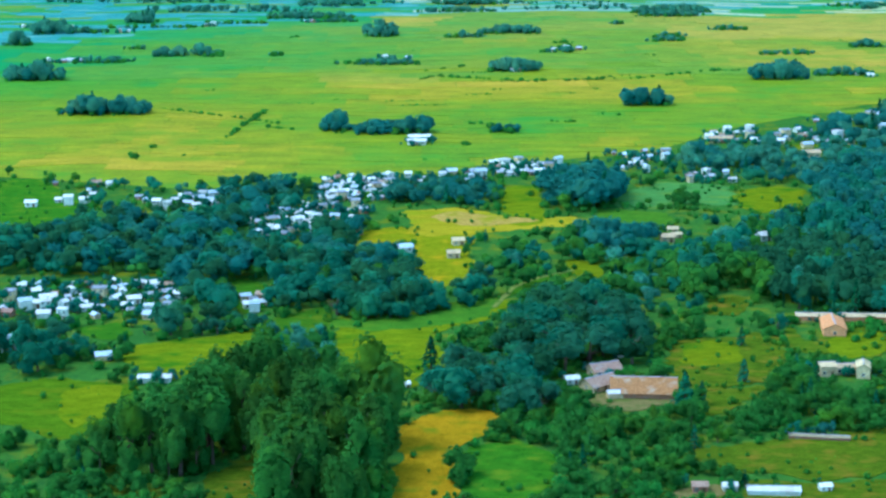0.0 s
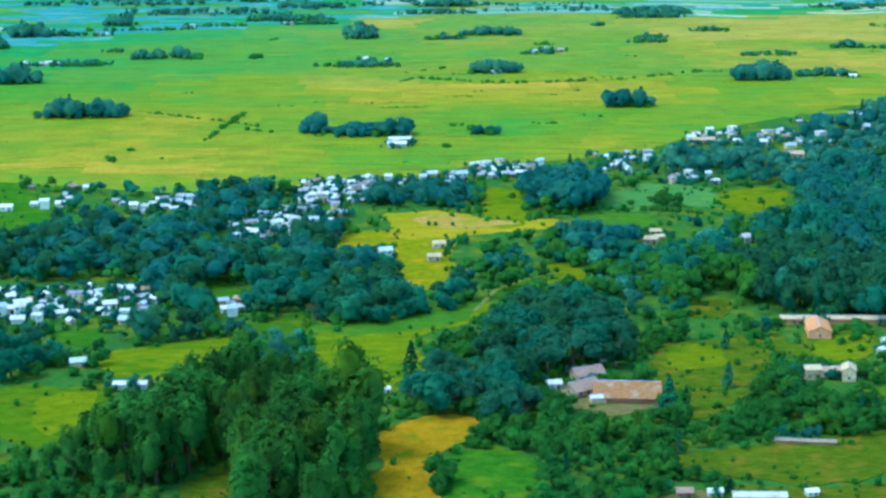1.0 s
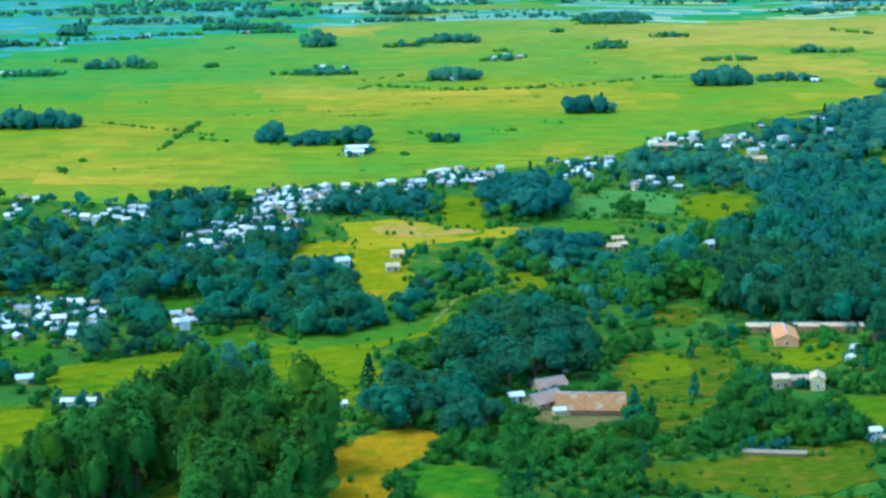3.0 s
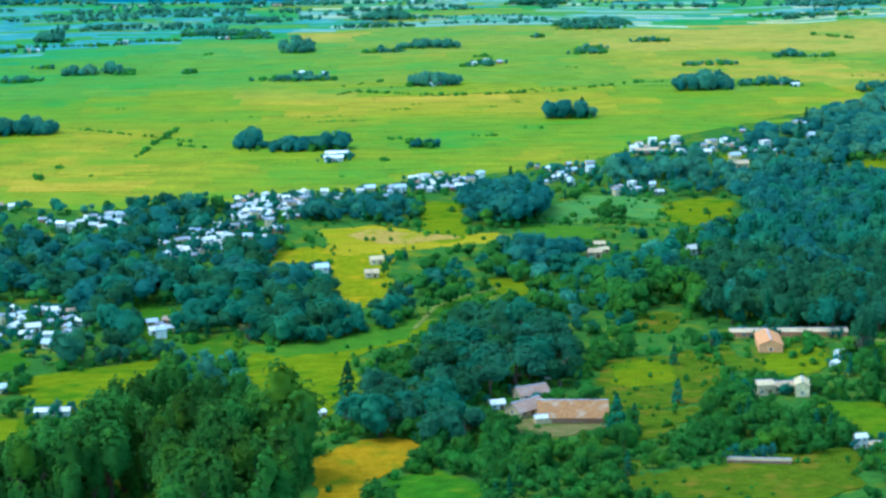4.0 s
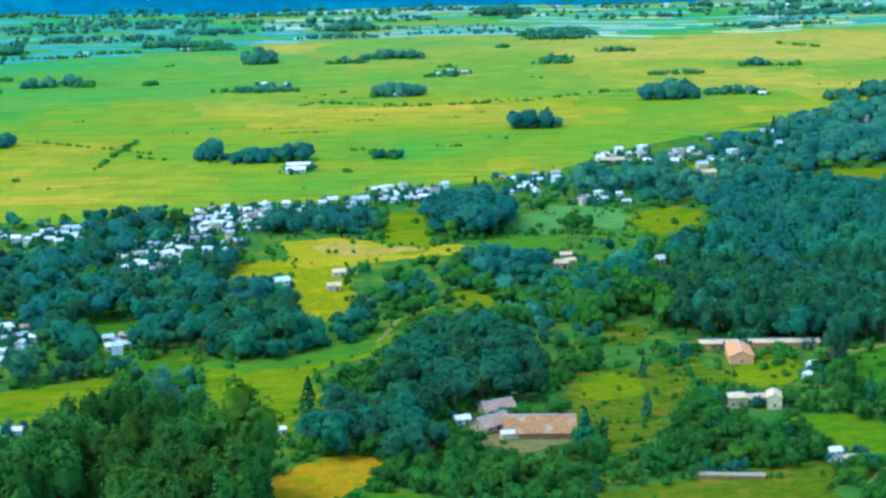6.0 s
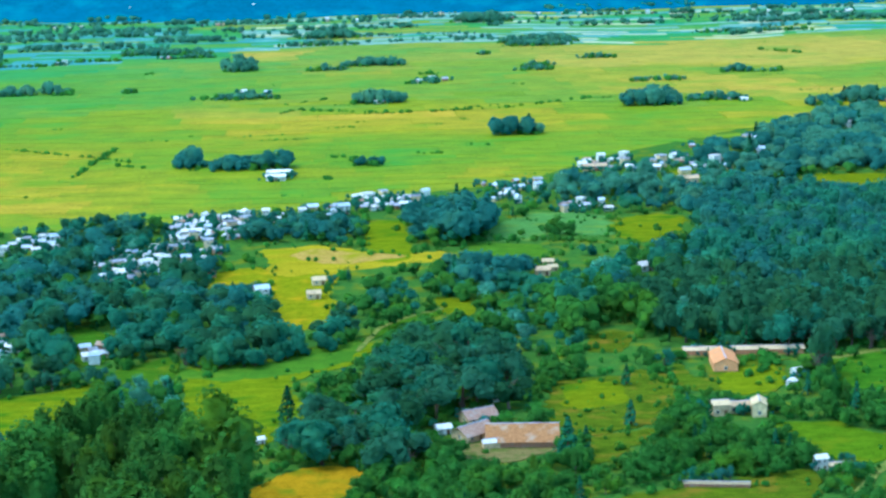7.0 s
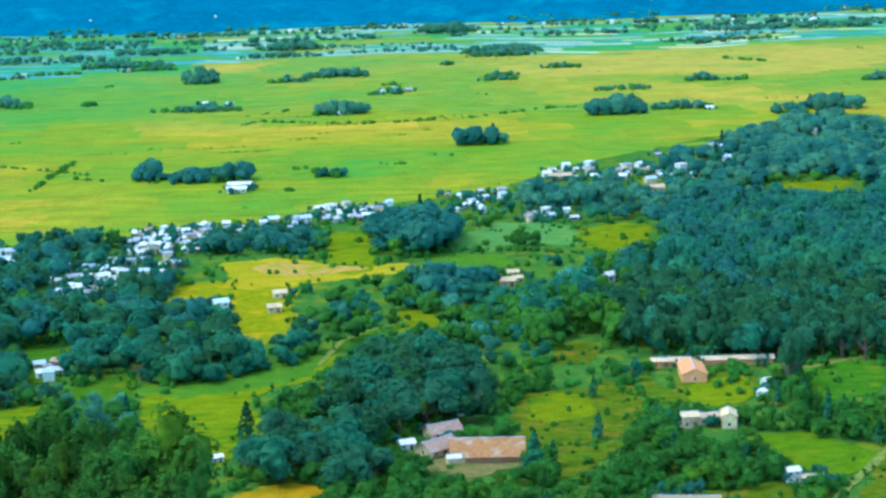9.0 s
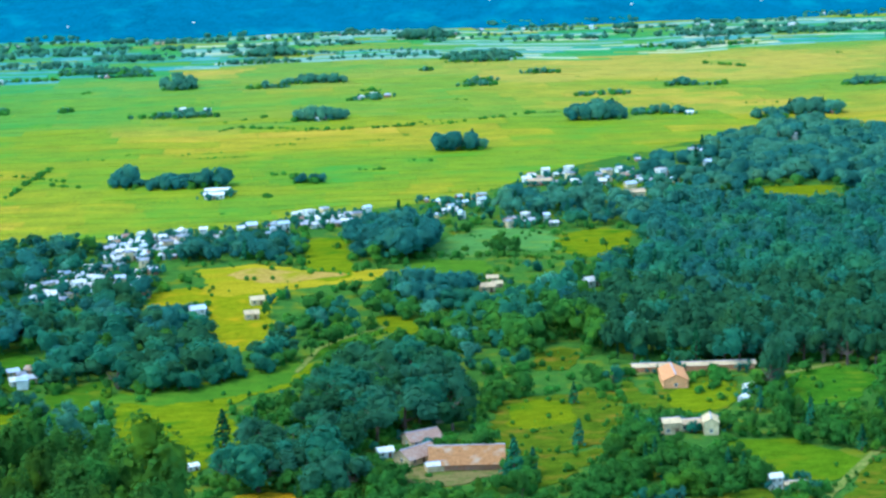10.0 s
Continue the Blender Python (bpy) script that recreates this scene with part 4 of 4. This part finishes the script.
def near_scrub():
    """Thicker shrubs and young trees on the slope below the forest."""
    rng = random.Random(57)
    made = 0
    while made < 820:
        y = rng.uniform(515, 720)
        x = rng.uniform(0.0, 0.33) * y
        if noise.noise((x * 0.035, y * 0.035, 6.0)) + rng.uniform(-0.3, 0.3) < -0.05 or not clear(x, y, 0.6):
            continue
        made += 1
        tree = rng.random() < 0.3
        h = headroom(x, y, rng.uniform(4, 9) if tree else rng.uniform(1.2, 4.0))
        if h:
            SPOTS.append(("small" if tree else "shrub", rng.randrange(6), x, y, h, rng.uniform(1.0, 1.6), rng.uniform(0, 6.28)))


def tussocks():
    """Small clumps and seedlings inside the clearings."""
    rng = random.Random(41)
    for kind, poly in FIELDS:
        xs, ys = [p[0] for p in poly], [p[1] for p in poly]
        for k in range(int((max(xs) - min(xs)) * (max(ys) - min(ys)) / (26 if kind == "rough" else 75 if kind == "sedge" else 80 if kind in ("grass", "earth") else 700))):
            x, y = rng.uniform(min(xs), max(xs)), rng.uniform(min(ys), max(ys))
            if inside(poly, x, y) and noise.noise((x * 0.06, y * 0.06, 8.0)) > -0.05 and all((x - a) ** 2 + (y - b) ** 2 > (r + 1) ** 2 for a, b, r in SITES):
                SPOTS.append(("shrub", rng.randrange(6), x, y, 0.4 + 2.1 * rng.random() ** 2, rng.uniform(1.0, 1.8), rng.uniform(0, 6.28)))


def village_trees():
    """Trees in the yards between the houses."""
    rng = random.Random(8)
    for a, b, r in list(SITES):
        for k in range(5):
            t, d = rng.uniform(0, math.tau), rng.uniform(3.6, 7.0)
            x, y = a + d * math.cos(t), b + d * math.sin(t)
            if clear(x, y, 0.5):
                SPOTS.append(("grove" if rng.random() < 0.4 else "broad", rng.randrange(6), x, y, rng.uniform(2.0, 5.2), rng.uniform(0.9, 1.3), rng.uniform(0, 6.28)))


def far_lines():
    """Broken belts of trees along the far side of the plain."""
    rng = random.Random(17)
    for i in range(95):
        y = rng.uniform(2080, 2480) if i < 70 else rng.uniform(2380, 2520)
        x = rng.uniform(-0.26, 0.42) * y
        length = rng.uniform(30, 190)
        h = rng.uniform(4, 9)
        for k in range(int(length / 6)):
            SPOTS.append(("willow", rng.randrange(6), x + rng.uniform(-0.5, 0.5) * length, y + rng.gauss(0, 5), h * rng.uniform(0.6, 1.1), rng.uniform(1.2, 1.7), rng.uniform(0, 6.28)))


def bund_shrubs():
    """Short dark rows of shrubs on the bunds of the plain."""
    rng = random.Random(29)
    for i in range(36):
        y = rng.uniform(1120, 2200)
        x = rng.uniform(-0.26, 0.40) * y
        if y < near_edge(x) + 25:
            continue
        length = rng.uniform(6, 45)
        hedge([(x, y), (x + length, y + rng.uniform(-0.12, 0.2) * length)], rng.uniform(0.6, 1.5), 3.2)


wood("broad", 10.3, 11.9, [(-241, 905), (-188, 936), (-150, 978), (-116, 1003), (-70, 980), (-38, 944), (-42, 884), (-14, 865), (-18, 825), (10, 802), (17, 767), (-22, 746), (-55, 746), (-83, 720), (-109, 747), (-116, 796), (-141, 829), (-223, 832)])
wood("dark", 10.3, 12.5, [(-195, 719), (-169, 727), (-142, 718), (-135, 681), (-156, 669), (-182, 668)])
wood("broad", 10.3, 11.2, [(-138, 738), (-109, 746), (-85, 722), (-135, 717)])
wood("tall", 10.6, 23.0, [(-113, 566), (-103, 580), (-90, 605), (-74, 623), (-52, 639), (-21, 627), (-17, 579), (-18, 527), (-24, 500), (-52, 500), (-56, 538), (-64, 551), (-95, 549), (-114, 554)])
wood("small", 7.2, 5.6, [(-120, 551), (-96, 545), (-66, 546), (-58, 534), (-55, 500), (-125, 502)])
wood("dark", 9.8, 13.8, [(26, 743), (41, 759), (74, 758), (79, 715), (73, 675), (44, 669), (23, 677)])
wood("dark", 9.8, 12.5, [(-4, 666), (23, 681), (38, 672), (36, 614), (13, 602), (-8, 619), (-10, 640)])
wood("broad", 12.5, 8.5, [(16, 864), (58, 874), (87, 898), (106, 866), (111, 768), (81, 755), (51, 770), (17, 772), (7, 802)])
wood("broad", 8.0, 13.0, [(192, 977), (243, 1083), (267, 1049), (369, 1100), (432, 1104), (276, 721), (195, 738), (140, 758), (130, 797), (105, 783), (108, 843), (171, 912)])
wood("grove", 8.0, 15.5, [(57, 1036), (72, 1056), (90, 1046), (99, 1020), (97, 980), (76, 972), (56, 980)])
wood("grove", 10.3, 11.2, [(-32, 1038), (23, 1044), (22, 991), (-31, 993)])
wood("grove", 10.3, 11.2, [(298, 1285), (368, 1384), (413, 1438), (433, 1364), (516, 1308), (444, 1133), (299, 1173), (225, 1138), (177, 1072), (139, 1069), (148, 1137), (190, 1147)])
wood("mixed", 11.0, 7.5, [(11, 615), (44, 627), (80, 616), (94, 625), (92, 577), (72, 545), (37, 551), (12, 579)])
wood("mixed", 11.0, 7.5, [(105, 678), (147, 693), (135, 624), (150, 611), (117, 599), (98, 612)])
wood("mixed", 10.3, 10.0, [(186, 707), (278, 725), (236, 622), (192, 630), (172, 656)])
wood("mixed", 12.0, 5.5, [(37, 551), (88, 560), (140, 559), (131, 524), (34, 503)])
wood("mixed", 14.9, 7.5, [(86, 760), (107, 736), (99, 710), (77, 679), (80, 728)])
wood("mixed", 12.6, 7.5, [(-162, 589), (-120, 588), (-104, 539), (-105, 502), (-140, 503)])
wood("mixed", 11.5, 9.5, [(-88, 708), (-44, 716), (-34, 698), (-20, 671), (-21, 632), (-48, 650), (-76, 633), (-96, 651), (-103, 688)])
wood("grove", 10.3, 9.5, [(190, 1147), (225, 1138), (317, 1240), (444, 1314), (510, 1295), (425, 1085), (336, 1069), (267, 1049), (241, 1074), (208, 1038), (172, 1046)])
wood("broad", 8.5, 7.0, [(-133, 1036), (-127, 1055), (-104, 1058), (-77, 1040), (-66, 1046), (-70, 1000), (-82, 988), (-105, 1002), (-124, 1014)])
wood("mixed", 9.5, 7.5, [(122, 645), (140, 655), (153, 639), (163, 614), (155, 593), (139, 585), (126, 609)])
wood("grove", 8.5, 11.0, [(67, 886), (81, 923), (105, 926), (105, 887), (91, 859), (72, 862)])
hedge([(123, 985), (130, 990), (136, 984)], 6.0, 1.6, "small")
hedge([(126, 1004), (135, 1012)], 5.0, 2.2, "small")
hedge([(83, 979), (127, 973), (156, 958)], 2.6, 2.0)
grove(-29, 862, 26, 20, 8.0)
SPOTS.append(("small", 3, 180.5, 972, 7.0, 1.1, 0.3))
grove(-342, 1529, 52, 18, 14.0)
grove(-249, 1336, 62, 20, 13.4)
grove(-237, 1690, 60, 20, 9.9)
grove(-76, 1250, 18, 12, 12.0)
grove(-45, 1236, 30, 16, 11.0)
grove(-20, 1236, 21, 14, 13.6)
grove(-60, 1246, 24, 9, 8.0)
grove(-30, 1241, 26, 9, 8.5)
grove(150, 1357, 34, 13, 16.0)
grove(58, 1563, 47, 16, 11.8)
grove(-50, 1614, 54, 19, 6.6)
grove(21, 1825, 39, 13, 6.4)
grove(66, 1856, 62, 20, 9.7)
grove(212, 1775, 37, 13, 5.6)
grove(285, 1871, 36, 12, 6.4)
grove(311, 1665, 45, 15, 6.7)
grove(273, 1496, 44, 16, 15.6)
grove(329, 1519, 48, 16, 7.8)
grove(104, 1690, 30, 10, 6.9)
grove(-66, 1862, 34, 12, 14.0)
grove(-402, 1886, 38, 18, 16.0)
grove(-364, 1891, 36, 12, 7.5)
grove(-328, 1992, 30, 18, 16.0)
grove(-303, 1938, 89, 6, 3.2)
grove(-223, 1972, 65, 6, 3.9)
grove(-309, 1638, 42, 8, 7.1)
grove(181, 1935, 16, 8, 6.1)
grove(-116, 1983, 42, 10, 5.6)
grove(16, 2086, 86, 14, 7.0)
grove(246, 2016, 70, 14, 8.5)
grove(-416, 1784, 27, 12, 13.6)
grove(-294, 1741, 21, 7, 6.2)
grove(-291, 1647, 30, 10, 5.0)
grove(-155, 1681, 15, 6, 5.0)
grove(41, 1237, 20, 7, 7.3)
grove(-85, 1619, 24, 8, 5.0)
grove(217, 2340, 72, 20, 14.0)
grove(253, 2057, 84, 20, 10.7)
grove(29, 2175, 67, 20, 11.6)
grove(-248, 2311, 22, 7, 11.3)
grove(552, 1673, 48, 17, 8.3)
grove(442, 1481, 49, 17, 13.1)
grove(501, 2118, 126, 20, 5.0)
grove(-64, 1837, 33, 11, 11.8)
grove(416, 1707, 25, 8, 5.0)
grove(-150, 2029, 95, 20, 8.4)
grove(222, 1814, 32, 11, 5.7)
grove(111, 1724, 15, 6, 5.0)
grove(403, 1464, 29, 10, 8.5)
grove(390, 1714, 35, 12, 6.9)
hedge([(-147, 1222), (-132, 1344)], 2.4, 3.5)
hedge([(-208, 1354), (-172, 1325), (-140, 1301), (-118, 1280)], 1.8, 5.0)
hedge([(-8, 1527), (70, 1490), (158, 1505), (235, 1554)], 2.2, 4.0)
hedge([(-114, 1377), (-99, 1374)], 1.2, 3.0)
hedge([(-87, 1392), (-82, 1397)], 1.8, 3.0)
hedge([(-124, 1265), (-102, 1252)], 2.0, 3.0)
hedge([(-189, 1340), (-179, 1328)], 1.2, 3.0)
hedge([(-211, 1358), (-192, 1341)], 1.4, 3.0)
hedge([(17, 1273), (32, 1270)], 2.0, 3.0)
hedge([(31, 1256), (48, 1224)], 3.0, 3.0)
hedge([(5, 1184), (15, 1183)], 3.0, 3.0)
hedge([(-20, 1510), (-2, 1535)], 1.8, 3.0)
hedge([(36, 1442), (48, 1447)], 1.4, 3.0)
hedge([(14, 1415), (36, 1417)], 1.2, 3.0)
hedge([(-196, 1183), (-189, 1184)], 2.4, 3.0)
hedge([(-204, 1160), (-194, 1139)], 2.4, 3.0)
hedge([(-174, 1152), (-167, 1152)], 1.5, 3.0)
hedge([(-200, 1452), (-185, 1452)], 1.2, 3.0)
hedge([(68, 1282), (93, 1275)], 1.8, 3.0)
hedge([(108, 1312), (127, 1308)], 1.2, 3.0)
hedge([(95, 1419), (105, 1420)], 1.4, 3.0)
hedge([(-18, 1562), (-14, 1564)], 2.2, 3.0)
hedge([(-5, 1573), (1, 1578)], 1.8, 3.0)
hedge([(10, 1583), (21, 1603)], 2.2, 3.0)
hedge([(125, 1515), (154, 1521)], 1.3, 3.0)
hedge([(-156, 1828), (-146, 1840)], 2.0, 3.0)
hedge([(178, 1672), (191, 1659)], 1.4, 3.0)
hedge([(457, 1911), (490, 1861)], 3.0, 3.0)
hedge([(104, 1765), (123, 1768)], 3.0, 3.0)
field_edges()
tussocks()
village_trees()
rough_ground()
near_scrub()
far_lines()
bund_shrubs()
for px, py, h in ((83.5, 616, 15), (110, 652, 9), (90.6, 625, 9), (117, 702, 8), (192, 760, 16), (-6.4, 672.9, 13)):
    SPOTS.append(("cone", 1, px, py, h, 1.8, 0.4))
for px, py, h in ((187.5, 699, 21), (190.5, 703, 18)):
    SPOTS.append(("dark", 2, px, py, h, 0.75, 0.9))
for k, (px, py, h, wide) in enumerate(((-24.1, 584.5, 34.9, 1.75), (-69.2, 620.9, 25.1, 1.45), (-38.2, 537.9, 31.1, 1.45), (-54.4, 543.4, 28.2, 1.45), (-80.3, 581.8, 30.2, 1.45), (-72.5, 587.3, 26.6, 1.45), (-27.3, 527.8, 26.6, 1.45), (-85.9, 554.7, 27.0, 1.45), (-94.9, 555, 22.8, 1.45))):
    SPOTS.append(("tall", k % 6, px, py, h, wide, 1.3 * k))
for px, py, h, wide in ((-57.0, 652.0, 20.0, 0.95), (-47.2, 666.2, 12.0, 1.2), (-72.0, 712.0, 8.0, 1.4), (-62.0, 707.0, 9.0, 1.3), (-53.0, 716.0, 6.0, 1.5)):
    SPOTS.append(("willow", 2, px, py, h, wide, 0.7))
hedge([(161, 704), (170, 712), (176, 722), (166, 733)], 3.4, 2.2)
hedge([(-62, 668), (-50, 662)], 15.0, 5.0, "small")
rng = random.Random(73)
for k in range(75):
    px, py = rng.uniform(-32, 30), rng.uniform(990, 1038)
    if clear(px, py, 0.8):
        SPOTS.append(("dark" if k % 4 == 0 else "grove", k % 6, px, py, rng.uniform(5.0, 9.5), rng.uniform(1.1, 1.5), rng.uniform(0, 6.28)))
hedge([(-50, 756), (-38, 751), (-27, 748), (-16, 750), (-5, 761), (8, 770)], 7.0, 2.6, "broad")

LIMIT = {"willow": 40, "dark": 100, "small": 180, "grove": 130, "broad": 200, "tall": 200, "cone": 90, "shrub": 130}
REST = {}
for kind, variant, px, py, h, wide, turn in sorted(SPOTS, key=lambda s: s[3]):
    COUNT[kind] = COUNT.get(kind, 0) + 1
    if COUNT[kind] <= LIMIT[kind]:
        plant(kind, variant, px, py, h, wide, turn)
    else:
        REST.setdefault((kind, "plain" if kind in ("grove", "willow") or py > near_edge(px) + 20 else "wood"), []).append((variant, px, py, h, wide, turn))
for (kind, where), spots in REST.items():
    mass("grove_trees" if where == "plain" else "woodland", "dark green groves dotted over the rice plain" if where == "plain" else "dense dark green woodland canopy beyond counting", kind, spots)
